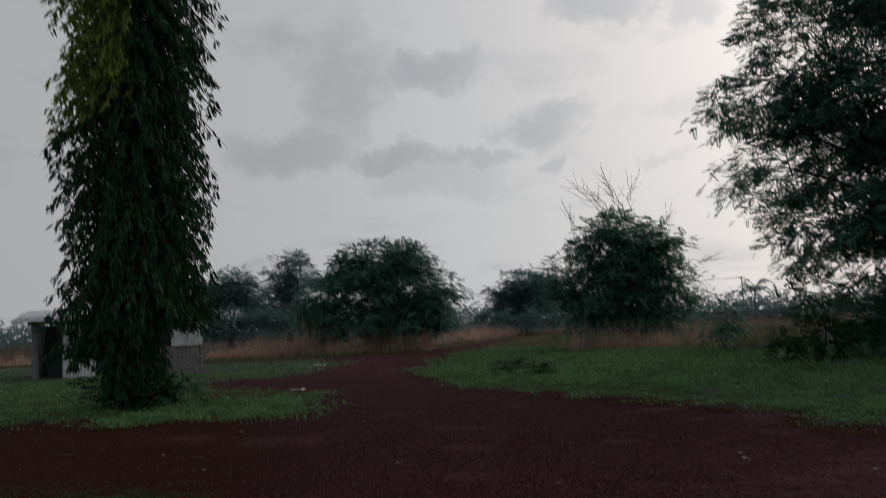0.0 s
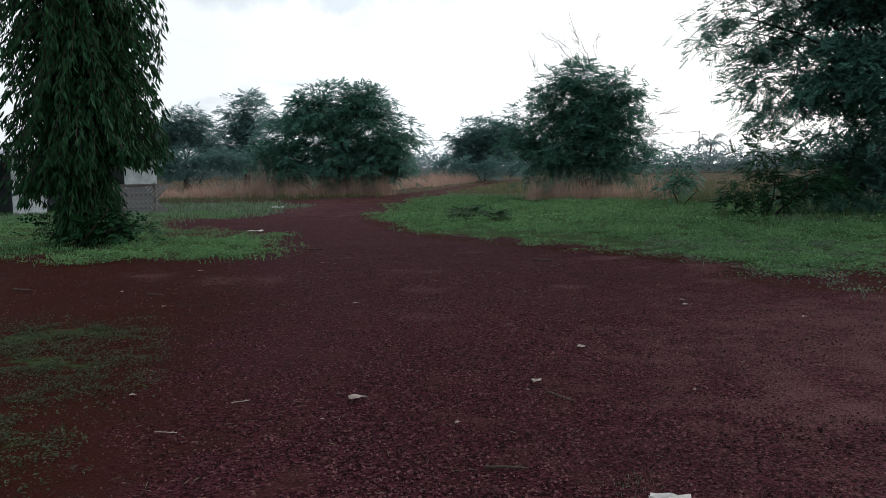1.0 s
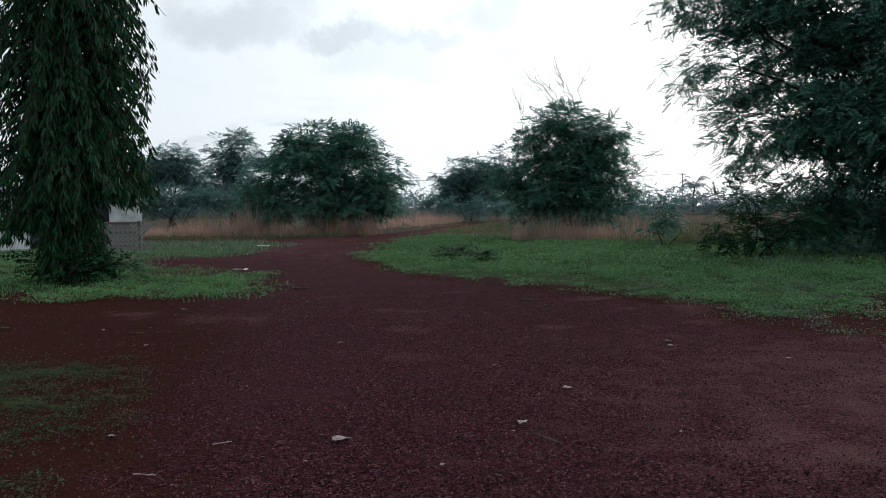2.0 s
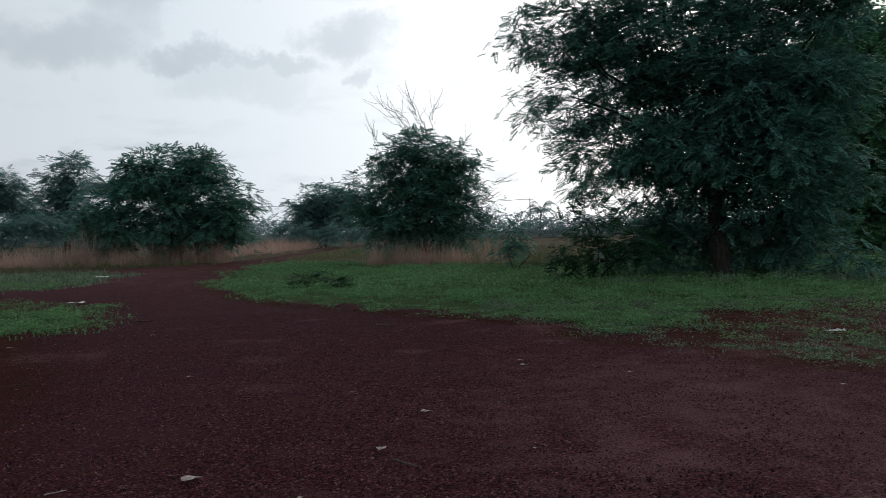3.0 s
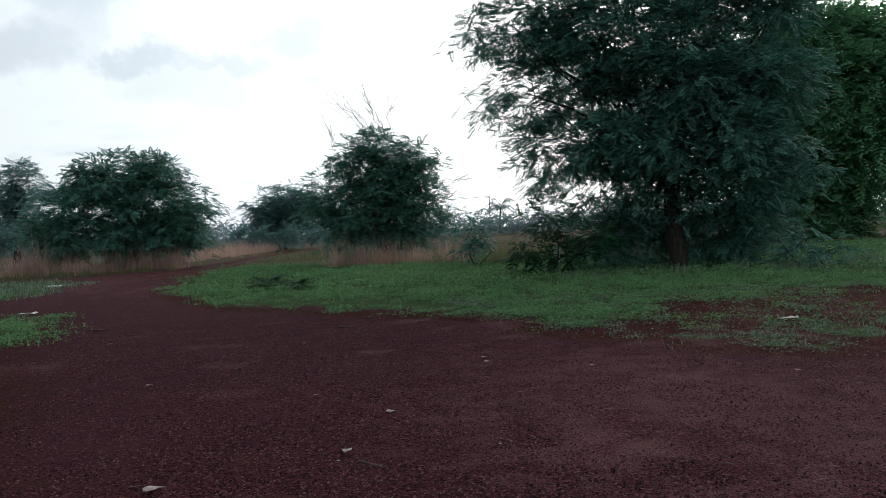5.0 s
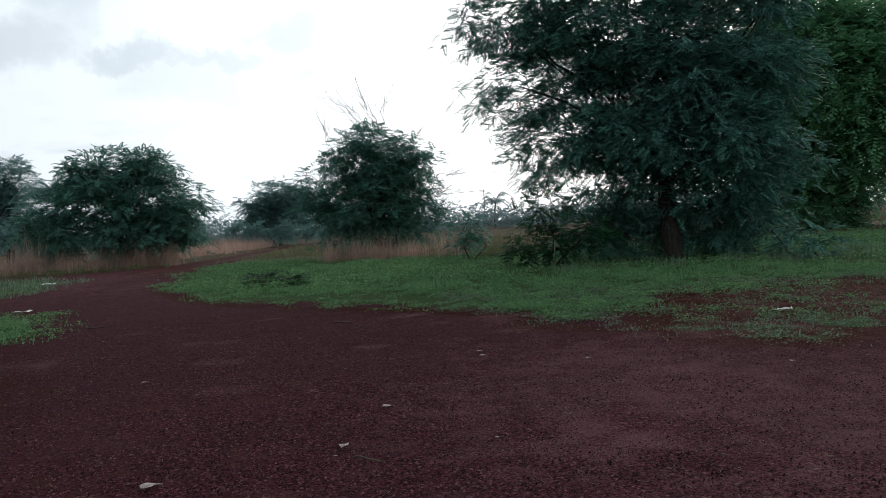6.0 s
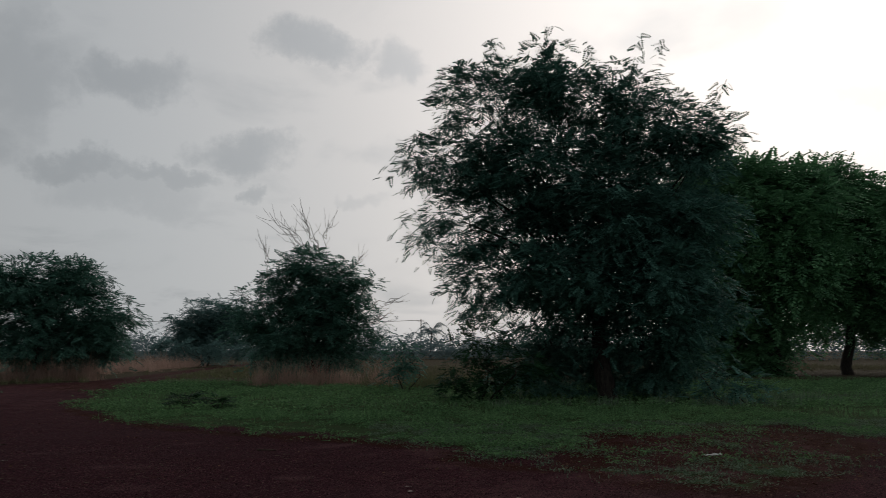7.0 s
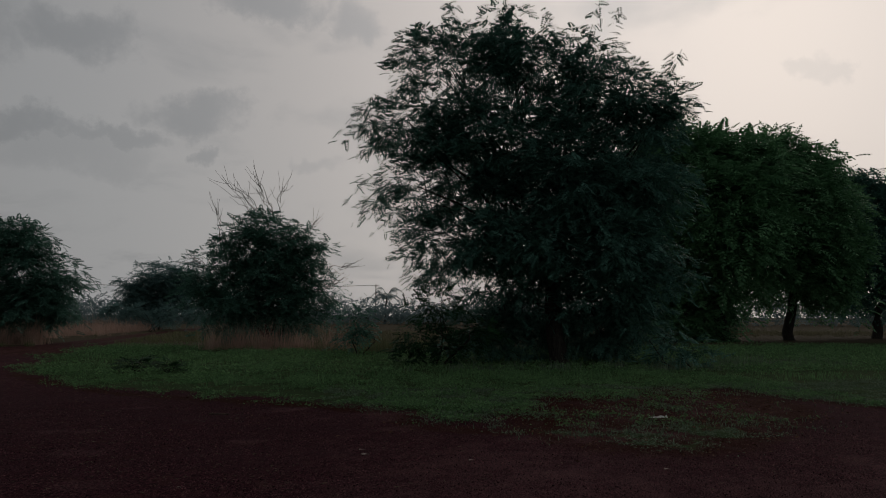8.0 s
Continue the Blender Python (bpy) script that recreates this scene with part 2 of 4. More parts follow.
def part(name, me, parent=None, label=""):
    ob = new(name, me)
    if parent is not None:
        ob.parent = parent
    return tagged(ob, label)


def thing(name, place, label, category, group="", kind=""):
    ob = new(name)
    ob.location = place
    return tagged(ob, label, category, group, kind)


def unit(v):
    return v / np.maximum(np.linalg.norm(v, axis=-1, keepdims=True), 1e-9)


def frames_along(way, spin=None):
    """Turns whose first axis lies along way and whose third axis points up as far as it can."""
    x = unit(np.asarray(way, dtype=float))
    up = np.zeros_like(x)
    up[:, 2] = 1.0
    up[np.abs(x[:, 2]) > 0.97] = (1.0, 0.0, 0.0)
    y = unit(np.cross(up, x))
    z = np.cross(x, y)
    if spin is not None:
        c, s = np.cos(spin)[:, None], np.sin(spin)[:, None]
        y, z = y * c + z * s, z * c - y * s
    return np.stack([x, y, z], axis=-1)


def scatter(shape, faces, places, turns, sizes):
    """Many copies of a small shape in one array."""
    k = len(shape)
    v = np.einsum("nij,kj->nki", turns, shape) * np.asarray(sizes)[:, None, None] + places[:, None, :]
    f = faces[None, :, :] + (np.arange(len(places)) * k)[:, None, None]
    return v.reshape(-1, 3), f.reshape(-1, faces.shape[1])


def tube(points, radii, sides=6):
    """Points and faces of a round stem along points, with a cap at its end."""
    p, r = np.asarray(points, dtype=float), np.asarray(radii, dtype=float)
    way = np.gradient(p, axis=0)
    m = frames_along(way)
    a = np.linspace(0, 2 * math.pi, sides, endpoint=False)
    ring = m[:, None, :, 1] * np.cos(a)[None, :, None] + m[:, None, :, 2] * np.sin(a)[None, :, None]
    v = (p[:, None, :] + ring * r[:, None, None]).reshape(-1, 3)
    i, j = np.meshgrid(np.arange(len(p) - 1), np.arange(sides), indexing="ij")
    a0, b0 = i * sides + j, i * sides + (j + 1) % sides
    f = np.stack([a0, b0, b0 + sides, a0 + sides], axis=-1).reshape(-1, 4)
    return v, f


def join(pieces):
    verts, faces, at = [], [], 0
    for v, f in pieces:
        verts.append(v)
        faces.append(np.asarray(f) + at)
        at += len(v)
    return np.concatenate(verts), np.concatenate(faces)


def bent(a, b, sag=0.0, n=6, wobble=0.0):
    """A curved line from a to b, which rises (or sags) on its way."""
    t = np.linspace(0, 1, n)[:, None]
    p = np.asarray(a) * (1 - t) + np.asarray(b) * t
    p[:, 2] += (4 * t * (1 - t))[:, 0] * sag
    if wobble:
        p[1:-1] += rng.normal(0, wobble, (n - 2, 3))
    return p


def box_bm(sizes, place=(0, 0, 0), bevel=0.01):
    bm = bmesh.new()
    bmesh.ops.create_cube(bm, size=1.0, matrix=Matrix.Translation(place) @ Matrix.Diagonal((*sizes, 1)))
    if bevel:
        bmesh.ops.bevel(bm, geom=bm.edges[:], offset=bevel, segments=2, affect="EDGES")
    return bm


def bm_mesh(name, bm, mat):
    me = bpy.data.meshes.new(name)
    bm.to_mesh(me)
    bm.free()
    me.materials.append(mat)
    return me


def grain(x, y, cell, seed=0):
    """Smooth noise from 0 to 1 over the plan, with cells of that size."""
    gx, gy = np.asarray(x) / cell + 1000, np.asarray(y) / cell + 1000
    ix, iy = np.floor(gx).astype(np.int64), np.floor(gy).astype(np.int64)
    fx, fy = gx - ix, gy - iy
    fx, fy = fx * fx * (3 - 2 * fx), fy * fy * (3 - 2 * fy)

    def at(a, b):
        h = (a * 374761393 + b * 668265263 + seed * 144269504) & 0x7FFFFFFF
        h = ((h ^ (h >> 13)) * 1274126177) & 0x7FFFFFFF
        return ((h ^ (h >> 16)) & 0xFFFF) / 65535.0

    return (at(ix, iy) * (1 - fx) + at(ix + 1, iy) * fx) * (1 - fy) + (at(ix, iy + 1) * (1 - fx) + at(ix + 1, iy + 1) * fx) * fy


def inside(x, y, outline, soft=0.25):
    """1 well inside an outline of the plan, 0 well outside, soft between."""
    x, y = np.asarray(x, dtype=float), np.asarray(y, dtype=float)
    within, near = np.zeros(x.shape, dtype=bool), np.full(x.shape, 1e9)
    for (ax, ay), (bx, by) in zip(outline, outline[1:] + outline[:1]):
        if ay != by:
            within ^= ((ay > y) != (by > y)) & (x < (bx - ax) * (y - ay) / (by - ay) + ax)
        dx, dy = bx - ax, by - ay
        t = np.clip(((x - ax) * dx + (y - ay) * dy) / (dx * dx + dy * dy + 1e-9), 0, 1)
        near = np.minimum(near, np.hypot(x - ax - t * dx, y - ay - t * dy))
    return np.clip(0.5 + np.where(within, near, -near) / (2 * soft), 0, 1)


# ---- the ground and what covers it ----
ISLAND = [(-12.5, 44.0), (-11.2, 36.2), (-9.2, 26.2), (-7.1, 20.7), (-5.1, 17.5), (-3.4, 15.7), (-1.5, 14.4), (0.1, 13.3), (1.7, 11.8), (1.7, 10.8),
          (2.4, 10.1), (2.9, 11.4), (4.0, 13.6), (5.5, 14.8), (7.0, 15.0), (8.4, 14.8), (9.5, 12.0), (14.0, 9.5), (40.0, 6.0), (70.0, 40.0), (40.0, 44.0)]
VERGE = [(-60.0, 8.0), (-10.9, 10.8), (-9.5, 11.3), (-8.4, 12.1), (-6.9, 11.9), (-7.1, 13.8), (-8.4, 15.5), (-11.0, 16.9), (-12.5, 17.6), (-13.6, 19.5), (-14.4, 22.0), (-60.0, 24.0)]
LEFT_FIELD = [(-40.0, 20.5), (-12.8, 21.6), (-12.9, 25.3), (-14.5, 29.5), (-17.2, 32.0), (-40.0, 33.0)]
BARE = [(2.4, 9.7), (2.9, 11.4), (4.0, 13.6), (5.5, 14.8), (7.0, 15.2), (8.6, 14.9), (8.2, 11.6), (7.4, 10.6), (5.0, 8.2), (4.1, 7.8), (3.0, 8.3)]
WEEDY = [(-9.0, 5.6), (-6.1, 6.1), (-5.5, 6.6), (-4.9, 6.6), (-4.4, 5.8), (-3.6, 4.5), (-3.2, 3.6), (-2.9, 3.0), (-3.4, 1.0), (-9.0, 1.0)]
LEFT_CLAY = [(-14.0, 6.0), (-14.0, 11.5), (-8.0, 11.9), (-6.6, 11.8), (-4.0, 8.0), (-3.4, 6.0), (-2.0, 3.4), (-2.0, 1.0), (-14.0, 1.0)]
FAR_FIELD = [(-13.0, 44.0), (-18.0, 33.0), (-400.0, 34.0), (-2500.0, 3000.0), (2500.0, 3000.0), (600.0, 60.0), (72.0, 44.0), (30.0, 40.0), (6.0, 33.0), (-3.0, 36.0), (-9.0, 40.0)]
TRACK = [(-14.0, 32.0), (-9.6, 29.0), (-10.7, 40.5), (-12.4, 59.0), (-12.3, 76.0), (-12.6, 104.0), (-14.2, 104.0), (-14.8, 84.0), (-14.3, 57.0), (-13.7, 40.0)]


def covers(x, y):
    ragged = (grain(x, y, 1.3, 3) - 0.5) * 0.55 + (grain(x, y, 0.35, 5) - 0.5) * 0.45
    turf = np.maximum(inside(x, y, ISLAND, 0.8), np.maximum(0.78 * inside(x, y, VERGE, 1.1), inside(x, y, LEFT_FIELD, 1.2)))
    bare = inside(x, y, BARE, 0.7)
    weedy = inside(x, y, WEEDY, 0.6) * (0.12 + 0.62 * grain(x, y, 0.55, 8))
    turf = np.clip(np.maximum(turf * (1 - 0.6 * bare) + ragged * (turf > 0.02), weedy), 0, 1)
    turf = np.maximum(turf, bare * 0.62 * grain(x, y, 1.0, 12) * grain(x, y, 0.3, 13) * 1.6)
    track = inside(x, y, TRACK, 0.5)
    # grass grows between the two ruts of the track
    ruts = track * np.where(y > 36, np.clip(np.abs(x + 11.9 + 0.022 * (y - 36)) / 0.7, 0.15, 1), 1)
    turf = turf * (1 - ruts)
    straw = inside(x, y, FAR_FIELD, 5.0) * (1 - ruts)
    clay = np.maximum(inside(x, y, LEFT_CLAY, 1.2) * 0.75, np.maximum(bare, ruts * 0.8))
    edge = np.clip(1 - 4.5 * np.abs(inside(x, y, ISLAND, 1.5) - 0.36), 0, 1) * (y < 24) * (0.45 + 0.6 * grain(x, y, 0.5, 15))
    clay = np.maximum(clay, edge)
    return turf, straw, clay


def lines(lo, fine_lo, fine_hi, hi, step, grow=1.13):
    inner = list(np.arange(fine_lo, fine_hi, step))
    out, at, d = [], fine_hi, step
    while at < hi:
        out.append(at)
        d *= grow
        at += d
    back, at, d = [], fine_lo - step, step
    while at > lo:
        back.append(at)
        d *= grow
        at -= d
    return np.array([lo] + back[::-1] + inner + out + [hi])


def make_ground():
    xs, ys = lines(-3000, -12, 10, 3000, 0.15), lines(-3000, 2, 22, 4000, 0.15)
    x, y = (a.ravel() for a in np.meshgrid(xs, ys))
    turf, straw, clay = covers(x, y)
    near = (np.hypot(x, y) < 80)
    z = ((grain(x, y, 1.4, 1) - 0.5) * 0.03 + (grain(x, y, 0.4, 2) - 0.5) * 0.014 + 0.03 * turf) * near - 0.012
    i, j = np.meshgrid(np.arange(len(ys) - 1), np.arange(len(xs) - 1), indexing="ij")
    a = (i * len(xs) + j).ravel()
    faces = np.stack([a, a + 1, a + 1 + len(xs), a + len(xs)], axis=-1)
    me = mesh_of("ground", np.stack([x, y, z], axis=-1), faces, GROUND, True)
    pale = np.zeros(len(x))
    for px, py, r, s in ((0.9, 5.0, 0.75, 0.75), (1.6, 4.2, 0.9, 0.55), (-1.97, 7.26, 0.3, 0.9), (-3.3, 10.6, 0.35, 0.8), (0.6, 11.6, 0.8, 0.7), (1.2, 10.4, 0.5, 0.7),
                         (-5.2, 9.3, 0.7, 0.6), (-0.9, 9.6, 0.3, 0.6), (2.9, 9.2, 0.6, 0.8), (-4.6, 12.3, 0.5, 0.6), (-0.6, 12.6, 0.35, 0.9), (1.0, 12.4, 0.3, 0.9), (-2.6, 9.0, 0.3, 0.7), (4.6, 9.4, 0.7, 0.8), (-3.0, 13.2, 0.3, 0.7), (-7.0, 9.6, 0.5, 0.6)):
        pale = np.maximum(pale, 0.95 * s * np.clip(1.3 - np.hypot((x - px) / 1.5, y - py) / r, 0, 1) * (0.25 + 1.1 * grain(x, y, 0.35, 33)))
    # right side of the yard paled: sheen towards the sun, as colour
    sunward_sheen = inside(x, y, [(-0.6, 1.0), (0.2, 6.0), (1.2, 10.6), (2.2, 9.8), (4.5, 7.6), (9.0, 8.5), (14.0, 7.0), (14.0, 1.0)], 2.0)
    pale = np.maximum(pale, sunward_sheen * (0.34 + 0.62 * grain(x, y, 1.6, 31)))
    # paler with distance, painting the sky's sheen at a low angle
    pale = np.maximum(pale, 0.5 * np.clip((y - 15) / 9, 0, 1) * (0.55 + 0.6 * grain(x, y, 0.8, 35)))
    pale = np.maximum(pale, 0.42 * inside(x, y, BARE, 1.0) * (0.4 + grain(x, y, 0.6, 34)))
    for name, values in (("turf", turf), ("straw", straw), ("clay", clay), ("pale", pale)):
        me.attributes.new(name, "FLOAT", "POINT").data.foreach_set("value", values.astype(np.float32))
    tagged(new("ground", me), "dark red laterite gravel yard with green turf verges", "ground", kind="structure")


make_ground()

BLADE = np.array([(-0.5, 0, 0), (0.5, 0, 0), (-0.36, 0.12, 0.55), (0.36, 0.12, 0.55), (0, 0.42, 1.0)])


def blades(places, height, width, lean=0.35, seed=0):
    """Bent blades of grass, each of two faces, at places on the plan."""
    r = np.random.default_rng(seed)
    n = len(places)
    turn = r.uniform(0, 2 * math.pi, n)
    h = height * r.uniform(0.55, 1.3, n)
    c, s = np.cos(turn), np.sin(turn)
    tilt = r.normal(0, lean, n)
    shape = np.repeat(BLADE[None], n, axis=0)
    shape[:, :, 0] *= (width * r.uniform(0.7, 1.4, n))[:, None]
    shape[:, :, 1] *= (h * (0.4 + np.abs(tilt)))[:, None]
    shape[:, :, 2] *= h[:, None]
    v = np.stack([shape[:, :, 0] * c[:, None] - shape[:, :, 1] * s[:, None], shape[:, :, 0] * s[:, None] + shape[:, :, 1] * c[:, None], shape[:, :, 2]], axis=-1)
    v += places[:, None, :]
    base = np.arange(n)[:, None] * 5
    return v.reshape(-1, 3), [base + np.array([[0, 1, 3, 2]]), base + np.array([[2, 3, 4]])]


def turf_grass(name, label, region, n, height, width, mat, seed, power=1.0, spots=0.0):
    r = np.random.default_rng(seed)
    x, y = r.uniform(region[0], region[1], n), r.uniform(region[2], region[3], n)
    turf, straw, _ = covers(x, y)
    keep = r.uniform(0, 1, n) < (turf ** power) * (1 - straw) * np.clip(grain(x, y, 0.5, 9) * 1.3 + grain(x, y, 0.17, 10) * 0.9 - 0.5 - spots, 0.03, 1)
    p = np.stack([x[keep], y[keep], np.full(keep.sum(), -0.005)], axis=-1)
    tall = height * (0.25 + 1.3 * grain(p[:, 0], p[:, 1], 0.45, seed) * (0.5 + grain(p[:, 0], p[:, 1], 2.2, seed + 3)))
    v, f = blades(p, tall, width, 0.7, seed + 1)
    tagged(new(name, mesh_of(name, v, f, mat)), label, "grass", kind="stuff")


turf_grass("grass", "short green grass on the verge", (-12, 12, 9.5, 24), 90000, 0.042, 0.010, GRASS, 11, 2.0)
turf_grass("grass", "longer green grass before the trees", (-12, 30, 16.5, 42), 140000, 0.12, 0.018, GRASS, 12, 4.0)
turf_grass("grass", "dew-grey short grass at the edge of the bare soil", (0, 22, 9, 17), 60000, 0.04, 0.014, GRASS_PALE, 13)
turf_grass("grass", "sparse low grass blades in red gravel", (-8, -2, 1.5, 7.5), 40000, 0.018, 0.005, WEED, 14, 1.0, 0.25)
turf_grass("grass", "green grass round the foot of the mast tree", (-30, -6, 8, 19), 60000, 0.07, 0.016, GRASS, 15)
turf_grass("grass", "thin yellowing grass behind the mast tree", (-36, -11, 19, 33), 60000, 0.12, 0.025, GRASS_PALE, 16)


def creeping_turf(name, label, region, n, size, lift, mat, seed, patch=0.13, least=0.45):
    """Low creeping turf and weeds: small leaves close to the soil, in tufts with gaps between."""
    r = np.random.default_rng(seed)
    x, y = r.uniform(region[0], region[1], n), r.uniform(region[2], region[3], n)
    turf, straw, _ = covers(x, y)
    tuft = grain(x, y, patch, seed) * (0.6 + 0.8 * grain(x, y, patch * 5, seed + 1))
    keep = r.uniform(0, 1, n) < np.clip(turf * 2.2 - 0.25, 0, 1) * (1 - straw) * np.clip(tuft * 2.2 - least, 0, 1)
    m = keep.sum()
    p = np.stack([x[keep], y[keep], lift * np.clip(tuft[keep] * 1.6 - 0.3, 0.05, 1) * r.uniform(0.2, 1.0, m)], axis=-1)
    ang = r.uniform(0, 2 * math.pi, m)
    turns = frames_along(np.stack([np.cos(ang), np.sin(ang), r.uniform(-0.2, 0.8, m)], axis=-1), r.normal(0, 0.6, m))
    shape = np.array([(0, 0, 0), (0.5, 0.22, 0.06), (1, 0, -0.05), (0.5, -0.22, 0.06)])
    v, f = scatter(shape, np.array([(0, 1, 2, 3)]), p, turns, size * r.uniform(0.6, 1.5, m))
    tagged(new(name, mesh_of(name, v, f, mat)), label, "turf", kind="stuff")


creeping_turf("weeds", "grey-green creeping weeds over bare red soil", (-8, -2, 1.5, 7.5), 260000, 0.022, 0.035, WEED, 22, 0.16, 0.4)
creeping_turf("turf", "creeping green turf along the road's edge", (-10, 10, 10, 20), 280000, 0.043, 0.10, GRASS, 24, 0.3, 0.7)
creeping_turf("turf", "grey-green creeping turf on trodden soil", (0, 16, 7.6, 16), 260000, 0.03, 0.045, GRASS_PALE, 25, 0.15, 0.6)
creeping_turf("turf", "creeping green turf before the trees", (-12, 26, 19, 36), 170000, 0.08, 0.2, GRASS, 26, 0.5, 0.65)
creeping_turf("turf", "low green turf under the mast tree", (-24, -6, 9, 24), 150000, 0.045, 0.10, GRASS, 27, 0.35, 0.7)


def tall_grass(name, label, spots, height, mat, seed, width=0.02, per=420):
    """Stands of tall dry grass: spots are x, y, radius across, depth."""
    r = np.random.default_rng(seed)
    places, talls = [], []
    for x, y, a, b in spots:
        tufts = max(3, int(per * a * b / 16))
        core = np.stack([x + a * 0.6 * r.normal(0, 1, tufts), y + b * 0.6 * r.normal(0, 1, tufts), np.full(tufts, -0.02)], axis=-1)
        if a > 0.3:
            core = core[(grain(core[:, 0], core[:, 1], 0.6, seed) > 0.3) & (inside(core[:, 0], core[:, 1], TRACK, 0.5) < 0.5)]
        grown = r.uniform(0.35, 1.1, len(core)) * (0.45 + 0.9 * grain(core[:, 0], core[:, 1], 1.3, seed + 5))
        places.append(np.repeat(core, 16, axis=0) + r.normal(0, 0.07 + 0.04 * height, (len(core) * 16, 3)) * (1, 1, 0))
        talls.append(np.repeat(grown, 16) * r.uniform(0.45, 1.1, len(core) * 16))
    v, f = blades(np.concatenate(places), height * np.concatenate(talls), width, 0.95, seed + 1)
    tagged(new(name, mesh_of(name, v, f, mat)), label, "dry grass", kind="stuff")


tall_grass("dry_grass", "tall russet dry grass under the spreading shrub", [(-17.6, 40.2, 1.2, 0.6), (-15.9, 41.0, 1.4, 0.6), (-14.5, 41.4, 0.9, 0.5), (-18.6, 38.9, 0.9, 0.5), (-20.4, 38.2, 0.8, 0.5)], 1.75, DRY, 31, 0.009, 2600)
tall_grass("dry_grass", "russet dry grass at the field's edge", [(-24.0, 38.8, 3.6, 1.3), (-30.0, 39.0, 4.0, 1.6), (-37.0, 39.5, 4.5, 2.0)], 1.05, DRY, 32, 0.011, 900)
tall_grass("dry_grass", "tall russet dry grass before the twiggy shrub", [(-4.0, 33.8, 1.0, 0.6), (-2.6, 33.5, 1.1, 0.7), (-1.2, 33.4, 0.9, 0.6), (0.6, 32.8, 0.7, 0.5)], 1.15, DRY, 33, 0.009, 2600)
tall_grass("dry_grass", "dry grass beside the far track", [(-18.8, 53.0, 1.8, 1.6), (-18.2, 60.0, 1.6, 2.6), (-18.0, 69.0, 1.5, 3.5), (-17.8, 78.0, 1.3, 3.0), (-22.5, 50.0, 2.4, 1.6)], 1.3, DRY, 34, 0.013, 700)
tall_grass("field_grass", "low tan-green grass before the dry grass", [(-18.2, 37.4, 2.6, 1.0), (-15.2, 39.3, 2.0, 0.7), (-23.5, 35.6, 4.0, 1.4), (-30.0, 36.0, 4.0, 1.4)], 0.42, FIELD, 39, 0.014, 500)
tall_grass("dry_grass", "russet dry grass beside the spreading shrub", [(-22.2, 39.6, 1.2, 0.9)], 1.2, DRY, 40, 0.010, 1800)
tall_grass("dry_grass", "grey-tan rough grass round the young bush", [(1.6, 30.0, 1.3, 1.0), (2.8, 31.5, 1.2, 1.2), (-0.2, 31.5, 0.8, 0.7)], 0.75, FIELD, 38, 0.012, 900)
tall_grass("dry_grass", "pale straw grass of the open field", [(4.0, 46.0, 6.0, 7.0), (10.0, 60.0, 10.0, 10.0), (-5.0, 56.0, 5.0, 8.0), (46.0, 64.0, 14.0, 8.0), (30.0, 66.0, 10.0, 10.0)], 0.42, STRAW, 35, 0.03, 90)
tall_grass("field_grass", "low tan-green grass of the open field", [(-8.0, 46.0, 3.6, 3.5), (2.5, 39.0, 4.0, 2.5), (-7.0, 52.0, 4.0, 4.0), (-10.0, 64.0, 4.0, 5.0)], 0.3, FIELD, 37, 0.025, 260)
tall_grass("dry_grass", "grey-green rough grass round the big tree's foot", [(5.0, 20.6, 2.5, 0.7), (9.5, 20.4, 3.0, 0.8), (13.5, 22.5, 3.0, 1.5)], 0.4, GRASS_PALE, 36, 0.014, 500)


def make_gravel():
    r = np.random.default_rng(41)
    n = 112000
    d = 2.6 + 11.0 * r.uniform(0, 1, n) ** 1.4
    a = np.radians(r.uniform(-50, 38, n))
    x, y = d * np.sin(a), d * np.cos(a)
    turf, _, clay = covers(x, y)
    keep = r.uniform(0, 1, n) > np.maximum(turf, clay * 0.55) + 0.5 * (grain(x, y, 0.8, 42) - 0.45)
    p = np.stack([x, y, np.full(n, -0.006)], axis=-1)[keep]
    shape = np.array([(1, 0.1, 0), (0.2, 0.9, 0), (-0.9, 0.2, 0), (-0.1, -1, 0), (0.3, 0.1, 1.0)])
    faces = np.array([(0, 1, 4), (1, 2, 4), (2, 3, 4), (3, 0, 4)])
    m = len(p)
    ang = r.uniform(0, 2 * math.pi, m)
    turns = frames_along(np.stack([np.cos(ang), np.sin(ang), r.normal(0, 0.3, m)], axis=-1))
    v, f = scatter(shape, faces, p, turns, 0.004 + 0.0085 * r.uniform(0, 1, m) ** 4)
    tagged(new("gravel", mesh_of("gravel", v, f, STONE)), "small loose maroon laterite chips", "gravel", kind="stuff")


def make_debris(name, label, category, n, region, size, thin, mat, seed, where):
    """Bits of dry stalk or leaf, lying flat and a little curled."""
    r = np.random.default_rng(seed)
    x, y = r.uniform(region[0], region[1], n), r.uniform(region[2], region[3], n)
    keep = r.uniform(0, 1, n) < where(x, y)
    m = keep.sum()
    p = np.stack([x[keep], y[keep], np.full(m, 0.008)], axis=-1)
    ang = r.uniform(0, 2 * math.pi, m)
    turns = frames_along(np.stack([np.cos(ang), np.sin(ang), r.normal(0, 0.12, m)], axis=-1), r.normal(0, 0.4, m))
    shape = np.array([(-1, 0, 0), (-0.2, thin, 0.08 + thin * 0.3), (1, 0.1, 0), (-0.1, -thin, 0.05)])
    v, f = scatter(shape, np.array([(0, 1, 2, 3)]), p, turns, size * r.uniform(0.4, 1.3, m) ** 1.5)
    tagged(new(name, mesh_of(name, v, f, mat)), label, category, kind="stuff")


